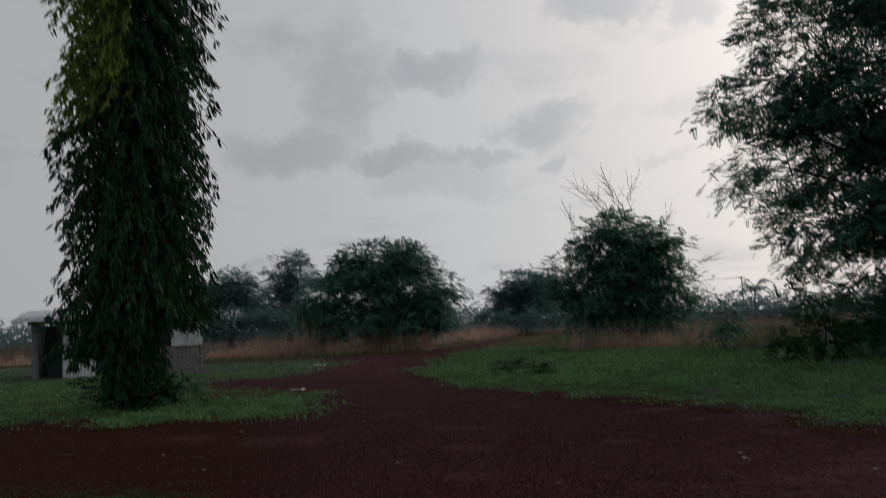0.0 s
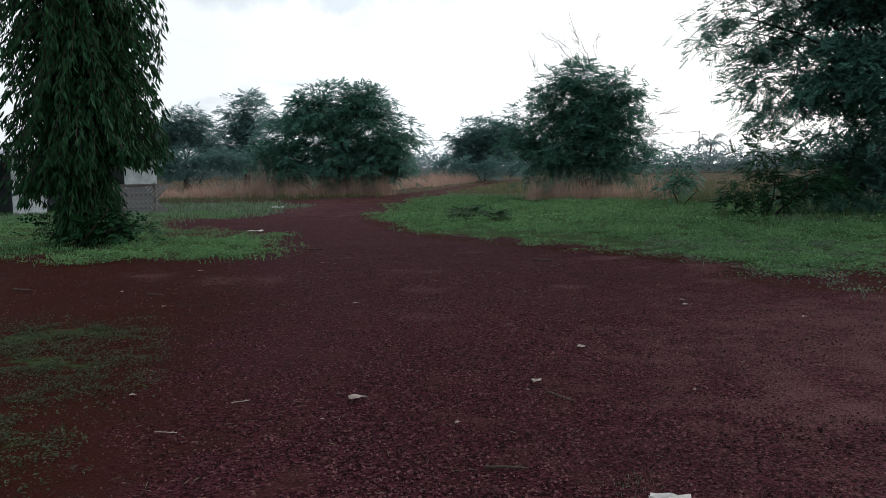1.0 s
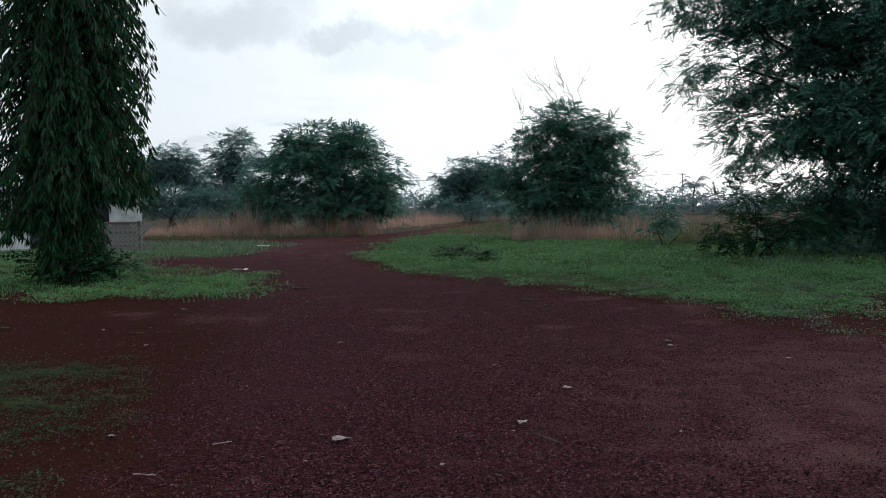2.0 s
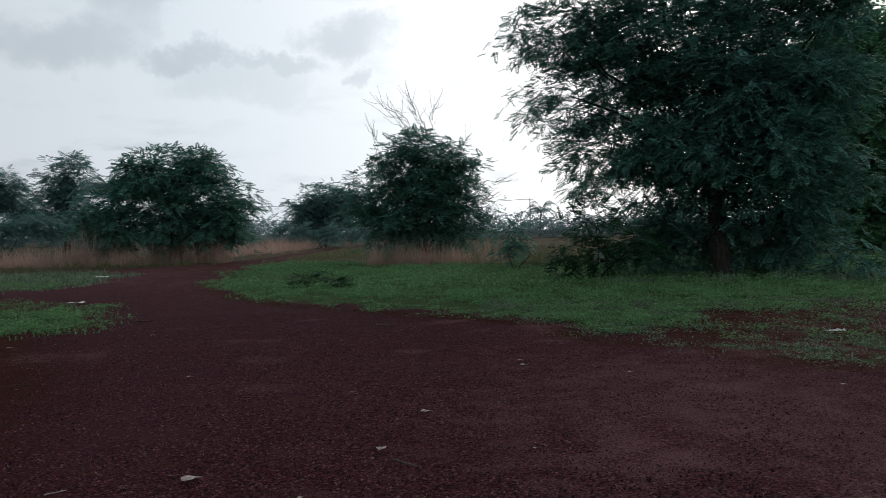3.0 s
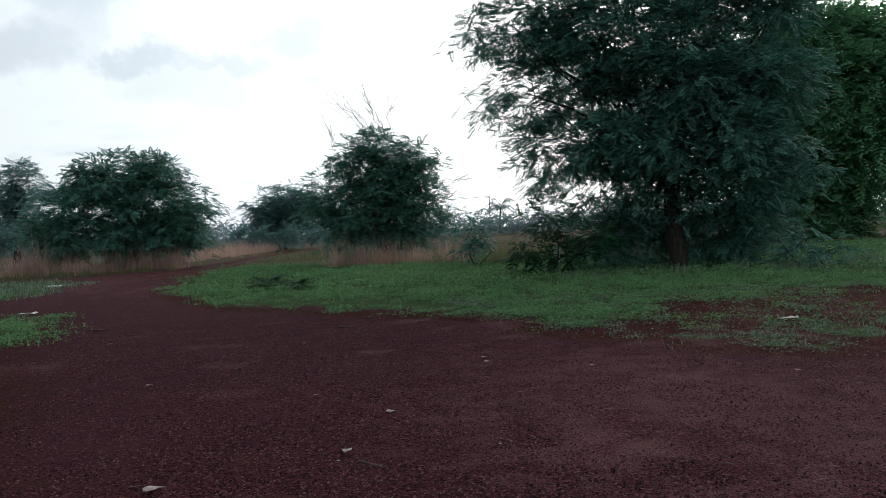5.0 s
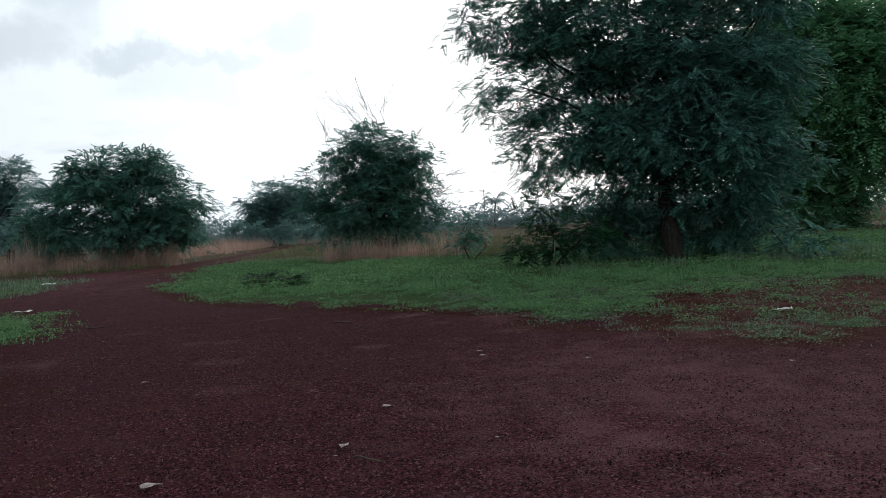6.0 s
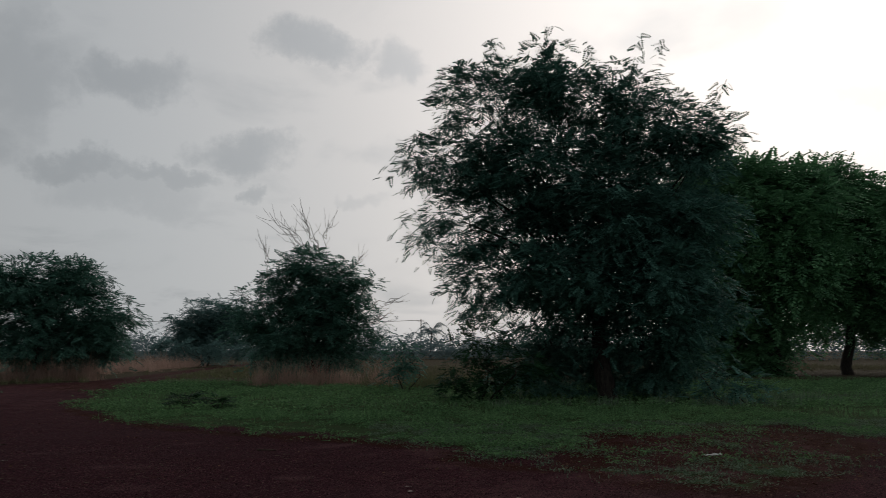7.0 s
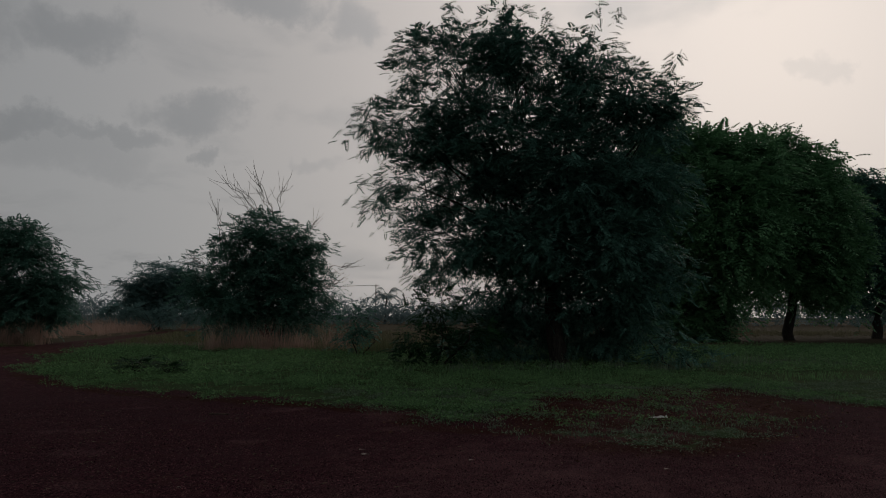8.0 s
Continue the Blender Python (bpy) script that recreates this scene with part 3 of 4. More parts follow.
make_gravel()
make_debris("dry_stalks", "scattered short dry stalks and chaff on the gravel", "dry stalks", 9000, (-6, 4.5, 2.5, 13), 0.027, 0.06, STRAW, 43,
            lambda x, y: np.clip(grain(x, y, 0.7, 44) * 1.6 - 0.45, 0, 1) * np.where(x < -0.3, 1.0, 0.45))
make_debris("leaf_litter", "dark dead leaves and clods strewn over bare soil", "leaf litter", 16000, (1.5, 12, 7.6, 16), 0.028, 0.4, LITTER, 45,
            lambda x, y: inside(x, y, BARE, 0.8) * np.clip(grain(x, y, 0.4, 46) * 1.8 - 0.4, 0, 1))
make_debris("leaf_litter", "dead leaves along the edge of the turf", "leaf litter", 20000, (-12, 6, 9.5, 22), 0.026, 0.35, LITTER, 47,
            lambda x, y: np.maximum(np.clip(1 - 2.2 * np.abs(covers(x, y)[0] - 0.4), 0, 1), np.clip(1 - 3.5 * np.abs(inside(x, y, ISLAND, 1.5) - 0.36), 0, 1)) * np.clip(grain(x, y, 0.35, 48) * 1.8 - 0.4, 0, 1))


# ---- trees and shrubs ----
def spray_shape(pairs, length, leaf, width, droop=0.25):
    """A feathered twig along x: pairs of pointed leaflets, the tip drooping."""
    v, f = [], []
    for i in range(pairs * 2 + 1):
        t = min(1.0, (i // 2 + 0.6) / pairs)
        side = 0 if i == pairs * 2 else (1 if i % 2 else -1)
        at = np.array([length * t, 0, -droop * length * t * t])
        way = np.array([0.5 if side else 1.0, side * 0.85, -0.12 - 0.3 * t])
        way = way / np.linalg.norm(way) * leaf * (1.15 - 0.45 * t)
        across = np.array([0.85, -side * 0.5, 0.1]) * width if side else np.array([0, width, 0])
        k = len(v)
        v += [at, at + way * 0.5 + across * 0.5, at + way, at + way * 0.5 - across * 0.5]
        f.append((k, k + 1, k + 2, k + 3))
    return np.array(v), np.array(f)


FEATHER = spray_shape(5, 0.42, 0.17, 0.075, 0.3)
FEATHER_SMALL = spray_shape(4, 0.42, 0.17, 0.08, 0.3)
BROAD = spray_shape(3, 0.5, 0.28, 0.12)
COARSE = spray_shape(2, 0.8, 0.55, 0.30)


def clumps_of(lobes, per_area, r):
    """Places of the leafy clumps on and in the lobes of a crown, and the ways that they grow."""
    at, way, lobe_of = [], [], []
    for k, (x, y, z, rad, full) in enumerate(lobes):
        n = max(5, int(per_area * rad * rad * full))
        d = unit(r.normal(0, 1, (n, 3)))
        s = rad * (0.45 + 0.62 * r.uniform(0, 1, n) ** 0.6)
        s[: int(n * (0.22 if full > 0.9 else 0.05))] *= 0.5
        p = np.array((x, y, z)) + d * s[:, None] * np.array((1, 1, 0.92))
        ok = p[:, 2] > 0.25
        at.append(p[ok]), way.append(d[ok]), lobe_of.append(np.full(ok.sum(), k))
    return np.concatenate(at), np.concatenate(way), np.concatenate(lobe_of)


def tree(name, label, category, base, lobes, leaf_mat, spray=FEATHER, per_area=9.0, sprays=16, spread=0.34, size=1.0, trunk=0.22, stems=1, seed=1,
         droop=0.1, bark=BARK, twigs=(), group="", plumes=()):
    """A tree or shrub: stems, a limb into every lobe of the crown, branches to its clumps and leaves on them.
    lobes: x, y, z, radius and, where given, fullness; twigs: ends of bare shoots above the crown; plumes: ends of leafy shoots."""
    r = np.random.default_rng(seed)
    bx, by = base
    root = thing(name, (bx, by, 0), label, category, group)
    local = [(x - bx, y - by, z, s, *(full or (1.0,))) for x, y, z, s, *full in lobes]
    mid = np.average([q[:3] for q in local], axis=0, weights=[q[3] for q in local])
    fork = np.array((mid[0] * 0.45, mid[1] * 0.45, max(0.5, mid[2] * 0.5)))
    forks = []
    for k in range(stems):
        foot = np.array((r.normal(0, 0.35), r.normal(0, 0.3), -0.08)) if stems > 1 else np.array((0, 0, -0.08))
        top = fork + (r.normal(0, 0.5, 3) * (1, 1, 0.5) if stems > 1 else 0)
        line = bent(foot, top, 0.0, 7, trunk * 0.25)
        v, f = tube(line, trunk * np.linspace(1.25, 0.7, 7) * (1.0 if stems == 1 else 0.6), 9)
        part("trunk", mesh_of("trunk", v, f, bark, True), root)
        forks.append(top)
    for k, (x, y, z, s, _) in enumerate(local):
        start = forks[k % stems]
        line = bent(start, (x, y, z), 0.25 * s, 7, 0.06 * s)
        v, f = tube(line, np.linspace(trunk * 0.34, trunk * 0.08, 7), 6)
        part("limb", mesh_of("limb", v, f, bark, True), root)
    at, way, of = clumps_of(local, per_area, r)
    pieces = []
    centre = np.array([q[:3] for q in local])[of]
    for k, (p, c) in enumerate(zip(at, centre)):
        if k % 3:
            continue
        c = np.array(forks[of[k] % stems]) * (1 - (h := r.uniform(0.55, 1.0))) + c * h + r.normal(0, 0.25, 3)
        pieces.append(tube(bent(c, p, 0.15, 5, 0.07)[:5], (trunk * 0.09 + 0.004, trunk * 0.06 + 0.004, 0.010, 0.007, 0.004), 3))
    for a, b in twigs:
        a, b = np.array(a) - (bx, by, 0), np.array(b) - (bx, by, 0)
        pieces.append(tube(bent(a, b, 0.12, 8, 0.10), np.linspace(0.022, 0.008, 8), 4))
        for q in range(9):
            m = a + (b - a) * r.uniform(0.2, 0.9)
            pieces.append(tube(bent(m, m + (b - a) * 0.34 + r.normal(0, 0.30, 3), -0.08, 5, 0.03), (0.013, 0.011, 0.009, 0.007, 0.006), 3))
    v, f = join(pieces)
    tagged(part("twig_mass", mesh_of("twig_mass", v, f, TWIG if twigs else bark), root), kind="stuff")
    n = len(at)
    # each clump is a flat, domed pad of leaf sprays that point outwards and hang at their tips
    off = r.normal(0, spread, (n * sprays, 3)) * (1.25, 1.25, 0.3)
    off[:, 2] -= 0.2 * (off[:, 0] ** 2 + off[:, 1] ** 2) / spread
    where = np.repeat(at, sprays, axis=0) + off
    go = unit(unit(off * (1, 1, 0)) * 0.75 + np.repeat(way, sprays, axis=0) * (0.25, 0.25, 0.4) + r.normal(0, 0.5, (n * sprays, 3)) * (1, 1, 0.6) + (0, 0, -droop))
    if len(plumes):
        extra_p, extra_w = [], []
        for a, b in plumes:
            a, b = np.array(a) - (bx, by, 0), np.array(b) - (bx, by, 0)
            t = r.uniform(0.1, 1.0, 26)[:, None]
            extra_p.append(a + (b - a) * t + r.normal(0, 0.07, (26, 3)))
            extra_w.append(unit(r.normal(0, 1, (26, 3)) * (1, 1, 0.3) + (0, 0, -0.35)))
        where, go = np.concatenate([where] + extra_p), np.concatenate([go] + extra_w)
    keep = where[:, 2] > 0.05
    where, go = where[keep], go[keep]
    turns = frames_along(go, r.normal(0, 0.35, len(go)))
    v, f = scatter(spray[0], spray[1], where, turns, size * r.uniform(0.65, 1.25, len(where)))
    part("crown", mesh_of("crown", v, f, leaf_mat), root)
    # coarse filler leaves, added deep inside the full lobes to block light and gaps
    deep = [np.array(q[:3]) + unit(r.normal(0, 1, (int(26 * q[3] ** 2) + 6, 3))) * q[3] * r.uniform(0, 0.62, (int(26 * q[3] ** 2) + 6, 1)) for q in local if q[4] > 0.9]
    if deep:
        p = np.concatenate(deep)
        p = p[p[:, 2] > 0.3]
        v, f = scatter(COARSE[0], COARSE[1], p, frames_along(r.normal(0, 1, (len(p), 3)) * (1, 1, 0.5)), 0.62 * max(0.8, size) * r.uniform(0.7, 1.2, len(p)))
        part("filler_leaves", mesh_of("filler_leaves", v, f, leaf_mat), root)
    return root


tree("big_tree", "broad dark feathery tree, its crown hanging to the ground", "tree", (7.5, 23.6), [(2.65, 24.86, 8.02, 1.64, 0.6), (4.15, 24.65, 9.79, 1.73, 0.85), (6.02, 24.26, 10.35, 1.74, 0.95), (8.18, 23.62, 9.39, 1.57), (9.8, 22.97, 8.5, 1.5), (10.75, 22.55, 8.2, 0.85), (3.04, 24.81, 5.81, 1.52, 0.65), (4.3, 24.6, 7.6, 1.3, 0.95), (3.89, 24.7, 3.92, 1.5, 0.65), (5.64, 24.35, 6.77, 2.48, 1.0), (7.8, 23.75, 6.35, 2.66), (9.3, 23.1, 5.7, 2.05), (6.0, 24.27, 3.74, 2.16, 1.0), (8.45, 23.53, 3.34, 2.25), (9.8, 22.9, 3.0, 1.55), (7.75, 24.8, 1.6, 1.87), (9.5, 24.0, 1.4, 1.4), (5.63, 25.2, 1.2, 1.49), (6.4, 22.0, 3.7, 1.0), (8.5, 21.5, 3.9, 1.0), (4.9, 22.6, 4.3, 0.85), (7.5, 21.7, 5.4, 1.1), (9.4, 21.6, 5.6, 0.9)],
     LEAF_BIG, FEATHER, 23.0, 27, 0.25, 0.72, 0.26, seed=51, plumes=[((5.9, 24.3, 11.0), (6.0, 24.2, 12.6)), ((7.4, 24.0, 10.6), (7.3, 24.0, 12.0)), ((8.6, 23.6, 10.2), (8.9, 23.5, 12.0)),
     ((9.1, 23.4, 9.9), (9.6, 23.2, 11.9)), ((10.7, 22.7, 9.0), (11.3, 22.4, 10.2)), ((4.4, 24.6, 11.0), (4.0, 24.6, 12.2)), ((2.8, 24.9, 9.3), (2.3, 24.9, 10.2))])
# the mast tree's darker leaf stands in for shade on this undergrowth
tree("shrub", "leafy undergrowth at the big tree's foot, leaves darkened for shade", "shrub", (3.6, 22.6), [(3.4, 22.36, 1.75, 0.7, 0.8), (2.9, 22.45, 1.1, 0.6, 0.8), (4.4, 22.13, 0.9, 0.7, 0.9), (2.5, 22.5, 0.5, 0.4), (3.6, 22.2, 0.6, 0.5)], LEAF_MAST, FEATHER, 34.0, 14, 0.2, 0.7, 0.05, 3, seed=52)
tree("shrub", "low leafy sucker in grass under the big tree", "shrub", (9.97, 20.43), [(9.97, 20.43, 0.75, 0.42, 0.8), (10.4, 20.4, 0.55, 0.35, 0.8), (9.6, 20.5, 0.5, 0.3, 0.8)], LEAF_BIG, FEATHER, 34.0, 12, 0.18, 0.7, 0.03, 3, seed=64)


def polar(turn, lift, far):
    """A place by its bearing, its height angle from the eye, both in degrees, and its distance."""
    return (far * math.sin(radians(turn)), far * math.cos(radians(turn)), EYE[2] + far * math.tan(radians(lift)))


def row_tree(label, mat, foot, far, lobes, trunk, seed):
    """One tree of the row: its lobes are bearing, lift, radius and a step nearer or farther."""
    base = polar(foot, 0, far)[:2]
    tree("tree", label, "tree", base, [(*polar(a, e, far + d), rad) for a, e, rad, d in lobes], mat, FEATHER_SMALL, 13.0, 16, 0.55, 1.75, trunk, seed=seed, group="trees in the row")


row_tree("round-headed green tree beside the big dark tree", LEAF_FRESH, 29.2, 50.0,
         [(23.5, 10.5, 2.2, 0), (23.8, 7.0, 2.2, 0), (24.0, 3.6, 2.0, 0), (25.5, 12.2, 2.0, 0), (27.6, 11.9, 1.9, -1), (29.6, 11.6, 1.8, 0), (31.4, 11.4, 1.6, 0), (26.6, 9.4, 2.4, 0), (29.0, 8.8, 2.5, -2), (31.2, 8.6, 2.2, -1), (25.5, 6.6, 2.2, 1),
          (27.8, 6.0, 2.2, -2), (30.4, 6.0, 2.2, -2), (26.2, 3.6, 1.8, 1), (28.2, 3.4, 1.4, -1), (24.0, 1.0, 1.8, 0), (25.6, 1.2, 1.7, 1), (27.2, 1.0, 1.6, 0), (28.6, 1.4, 1.4, 1), (29.8, 3.6, 1.3, 0), (26.4, -0.6, 1.2, -1), (28.0, -0.6, 1.1, 0)], 0.42, 53)
row_tree("green tree with low hanging boughs in the row", LEAF_FRESH, 33.4, 56.0,
         [(32.6, 11.4, 1.8, 0), (34.2, 10.9, 1.7, 0), (35.4, 9.9, 1.5, 0), (32.4, 8.6, 2.3, -1), (34.6, 8.2, 2.3, -2), (36.0, 7.6, 1.7, 0), (32.6, 5.8, 2.1, -2), (34.6, 5.4, 2.2, -3),
          (36.3, 5.0, 1.8, -1), (33.6, 3.9, 1.5, -2), (35.6, 3.2, 1.4, -2), (31.8, 2.6, 1.3, 2), (35.0, 1.9, 1.1, 1), (36.4, 2.2, 1.2, 0)], 0.30, 63)
row_tree("smaller dark tree at the end of the row", LEAF_BIG, 38.6, 64.0,
         [(36.8, 8.8, 1.6, 0), (38.3, 8.5, 1.7, 0), (39.6, 7.9, 1.7, 0), (41.2, 7.4, 2.0, 0), (37.0, 6.4, 2.2, 0), (38.8, 6.0, 2.3, 0), (40.8, 5.2, 2.4, 0), (37.6, 3.9, 1.9, 0),
          (39.6, 3.2, 1.7, 0), (42.6, 5.0, 2.4, 0), (41.8, 2.4, 1.6, 0), (37.2, 1.9, 1.4, 1), (40.2, 1.5, 1.5, 2)], 0.30, 54)
tree("spreading_shrub", "wide dark-green spreading shrub standing in dry grass", "shrub", (-16.96, 41.68), [(-19.69, 40.46, 2.55, 1.95), (-17.98, 41.25, 4.75, 1.9), (-16.3, 41.97, 5.2, 1.75), (-16.87, 41.72, 2.62, 2.52), (-14.75, 42.5, 3.0, 1.95, 1.0), (-13.9, 42.8, 3.9, 1.15, 0.6), (-18.86, 40.86, 4.8, 1.1), (-14.3, 42.7, 1.8, 1.2), (-20.44, 40.09, 1.83, 1.18), (-15.3, 42.3, 5.5, 1.05)], LEAF_BUSH, FEATHER, 17.0, 24, 0.27, 0.95, 0.12, 4, seed=55)
tree("twiggy_shrub", "rounded green shrub with bare twigs above its crown", "shrub", (-2.61, 36.91), [(-4.93, 36.67, 3.64, 1.38, 0.75), (-2.71, 36.9, 4.95, 1.66, 0.95), (-1.38, 36.97, 3.81, 1.52, 0.95), (-3.91, 36.79, 1.97, 1.66, 0.95), (-1.72, 36.96, 1.89, 1.93, 0.95), (-0.32, 37.0, 2.67, 1.11, 0.6), (-5.25, 36.63, 2.29, 0.97, 0.95), (-2.77, 36.9, 3.3, 2.21, 0.95), (-3.5, 36.83, 5.79, 0.83, 0.5), (-0.25, 37.0, 4.6, 0.69, 0.5), (-4.3, 36.75, 4.9, 1.0, 0.8), (-1.2, 36.98, 5.0, 0.95, 0.8), (-5.5, 36.6, 3.2, 0.8, 0.7)], LEAF_BUSH, FEATHER_SMALL, 24.0, 20, 0.22, 0.9, 0.11, 4, seed=56, twigs=[((-2.82, 36.89, 5.64), (-4.90, 36.67, 8.14)), ((-2.68, 36.90, 5.77), (-4.18, 36.76, 7.86)), ((-2.40, 36.92, 5.90), (-3.46, 36.84, 8.39)), ((-2.54, 36.91, 6.04), (-3.15, 36.87, 7.84)), ((-2.26, 36.93, 6.04), (-2.06, 36.94, 7.73)), ((-4.62, 36.71, 4.73), (-5.09, 36.65, 6.51)), ((-0.29, 37.00, 3.50), (1.44, 36.97, 4.04)), ((-0.32, 37.00, 2.67), (1.14, 36.98, 3.31)), ((-1.06, 36.98, 5.18), (-0.42, 37.00, 6.12)), ((-4.94, 36.67, 3.37), (-6.29, 36.46, 4.22))])
tree("sapling", "thin young bush in grey dry grass", "shrub", (1.2, 28.5), [(1.15, 28.47, 1.55, 0.34, 0.8), (1.0, 28.48, 0.85, 0.38, 0.8), (1.45, 28.47, 1.15, 0.32, 0.8), (1.2, 28.4, 0.45, 0.4, 0.8)], LEAF_BUSH, BROAD, 34.0, 8, 0.2, 0.7, 0.04, 2, seed=57)
tree("distant_tree", "tall round distant tree, green tinted bluish for haze", "tree", (-31.73, 56.73), [(-31.56, 56.82, 6.25, 1.85), (-31.84, 56.67, 3.95, 2.19), (-30.7, 57.29, 2.55, 1.7)], LEAF_FAR_HAZED, FEATHER_SMALL, 20.0, 22, 0.32, 1.00, 0.25, seed=58, group="distant trees")
tree("distant_tree", "broad distant tree, green tinted bluish for haze", "tree", (-41.20, 62.67), [(-41.04, 62.78, 5.81, 2.02), (-40.23, 63.3, 4.98, 1.57), (-42.28, 61.95, 5.5, 1.79), (-43.15, 61.35, 4.11, 1.79), (-39.43, 63.8, 3.56, 1.57)], LEAF_FAR_HAZED, FEATHER_SMALL, 18.0, 20, 0.34, 1.05, 0.25, seed=59, group="distant trees")
tree("distant_tree", "distant tree behind the track, green tinted bluish for haze", "tree", (-16.98, 83.29), [(-16.86, 83.31, 4.7, 2.86), (-14.46, 83.76, 4.63, 2.54), (-19.25, 82.79, 4.15, 1.91), (-17.53, 83.17, 2.86, 2.54)], LEAF_FAR_HAZED, FEATHER_SMALL, 13.0, 20, 0.42, 1.30, 0.25, seed=60, group="distant trees")
tree("hedge", "low green hedge at the far end of the track", "hedge", (-15.53, 73.37), [(-19.1, 72.53, 2.01, 1.12), (-17.07, 73.03, 1.66, 1.01), (-14.45, 73.59, 1.68, 1.01), (-12.32, 73.98, 1.6, 1.01)], LEAF_FAR_HAZED, FEATHER_SMALL, 18.0, 16, 0.30, 0.90, 0.06, 3, seed=61)
tree("hedge", "low green thicket before the distant trees", "hedge", (-32.30, 50.57), [(-33.61, 49.7, 2.12, 1.25), (-32.44, 50.47, 2.11, 1.25), (-30.86, 51.45, 2.72, 1.12), (-29.81, 52.07, 2.28, 1.12), (-34.27, 49.25, 1.93, 1.12)], LEAF_FAR_HAZED, FEATHER_SMALL, 18.0, 16, 0.30, 0.90, 0.06, 3, seed=62)


def make_weed(place, label, seed, size=1.0):
    r = np.random.default_rng(seed)
    root = thing("weed", (*place, 0), label, "weed")
    n = 70
    ang = r.uniform(0, 2 * math.pi, n)
    ends = np.stack([np.cos(ang) * r.uniform(0.1, 0.42, n), np.sin(ang) * r.uniform(0.1, 0.42, n), r.uniform(0.12, 0.36, n)], axis=-1) * size
    v, f = join([tube(bent((0, 0, -0.02), e, 0.05, 4), (0.004, 0.004, 0.003, 0.002), 3) for e in ends])
    part("stem", mesh_of("stem", v, f, BARK), root)
    turns = frames_along(unit(ends * (1, 1, 0.3) + r.normal(0, 0.05, (n, 3))))
    v, f = scatter(BROAD[0], BROAD[1], ends * 0.8, turns, 0.36 * size * r.uniform(0.7, 1.2, n))
    part("leaves", mesh_of("leaves", v, f, LEAF_MAST), root)


make_weed((-4.75, 20.7), "dark leafy weed on the green verge", 71, 1.3)
make_weed((-3.9, 20.4), "dark leafy weed on the green verge", 72, 1.1)


def mast_tree(base, height, radius):
    """A weeping mast tree: a straight trunk, with long glossy leaves that hang in strands down a narrow column."""
    r = np.random.default_rng(81)
    root = thing("mast_tree", (*base, 0), "weeping mast tree with long drooping glossy leaves to the ground", "tree")
    line = bent((0, 0, -0.08), (0.1, 0, height), 0, 14, 0.03)
    v, f = tube(line, np.linspace(0.2, 0.04, 14), 10)
    part("trunk", mesh_of("trunk", v, f, BARK, True), root)
    limbs, places, ways, fresh = [], [], [], []
    for k in range(1750):
        low = k < 220
        z = r.uniform(0.5, 2.2) if low else 2.0 + (height - 2.0) * r.uniform(0, 1) ** 1.25
        ang = r.uniform(0, 2 * math.pi)
        out = np.array((math.cos(ang), math.sin(ang), 0.0))
        side = 0.77 * out[0] + 0.64 * out[1]
        reach = radius * (0.40 if low else 0.97) * (0.3 + 0.7 * r.uniform() ** 0.45) * min(1.0, (height + 0.5 - z) / 2.5)
        reach *= 0.90 + 0.10 * math.sin(4 * ang + z * 1.7) + (0.06 if z > 7 else 0.0)
        least = 0.12 if low else (1.5 if side > 0.15 else (0.75 if side < -0.3 else 1.2))
        end = out * reach + (0, 0, max(least + r.uniform(0, 0.45), z - r.uniform(0.7, 1.8)))
        rib = bent((0.05 * out[0], 0.05 * out[1], z), end, 0.28, 9, 0.03)
        limbs.append(tube(rib[::2], np.linspace(0.025, 0.005, 5), 3))
        # leaves stand in whorls along the strand, so that it reads as hanging bunches
        for q in range(7):
            t = 0.3 + 0.7 * (q + r.uniform(0, 0.6)) / 7
            p = np.array([np.interp(t * 8, np.arange(9), rib[:, c]) for c in range(3)])
            n = 6
            spin = r.uniform(0, 2 * math.pi, n)
            places.append(p + r.normal(0, 0.035, (n, 3)))
            ways.append(unit(np.stack([np.cos(spin), np.sin(spin), np.zeros(n)], axis=-1) * r.uniform(0.15, 0.75, n)[:, None] + out * 0.25 + (0, 0, -1.0)))
            fresh.append(np.full(n, z > 7.2 and side < -0.1))
    v, f = join(limbs)
    tagged(part("twig_mass", mesh_of("twig_mass", v, f, BARK, True), root), kind="stuff")
    leaf = np.array([(0, 0, 0), (0.3, 0.10, 0.03), (0.65, 0.09, 0.0), (1.0, 0, -0.05), (0.65, -0.09, 0.0), (0.3, -0.10, 0.03)])
    faces = np.array([(0, 1, 2, 3), (0, 3, 4, 5)])
    places, ways, fresh = np.concatenate(places), np.concatenate(ways), np.concatenate(fresh)
    turns = frames_along(ways, r.uniform(0, 2 * math.pi, len(ways)))
    sizes = 0.20 * r.uniform(0.7, 1.3, len(ways))
    for pick, name, mat, label in ((~fresh, "leaves", LEAF_MAST, ""), (fresh, "young_leaves", LEAF_YOUNG, "young yellow-green leaves")):
        if pick.any():
            v, f = scatter(leaf, faces, places[pick], turns[pick], sizes[pick])
            part(name, mesh_of(name, v, f, mat), root, label)
    return root


mast_tree((-11.24, 13.55), 14.0, 1.98)
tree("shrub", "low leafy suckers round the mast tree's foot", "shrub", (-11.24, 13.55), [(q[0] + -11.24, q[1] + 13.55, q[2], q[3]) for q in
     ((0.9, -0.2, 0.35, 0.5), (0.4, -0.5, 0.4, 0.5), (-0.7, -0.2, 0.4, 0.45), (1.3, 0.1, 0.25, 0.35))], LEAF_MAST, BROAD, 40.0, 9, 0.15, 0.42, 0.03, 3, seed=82)


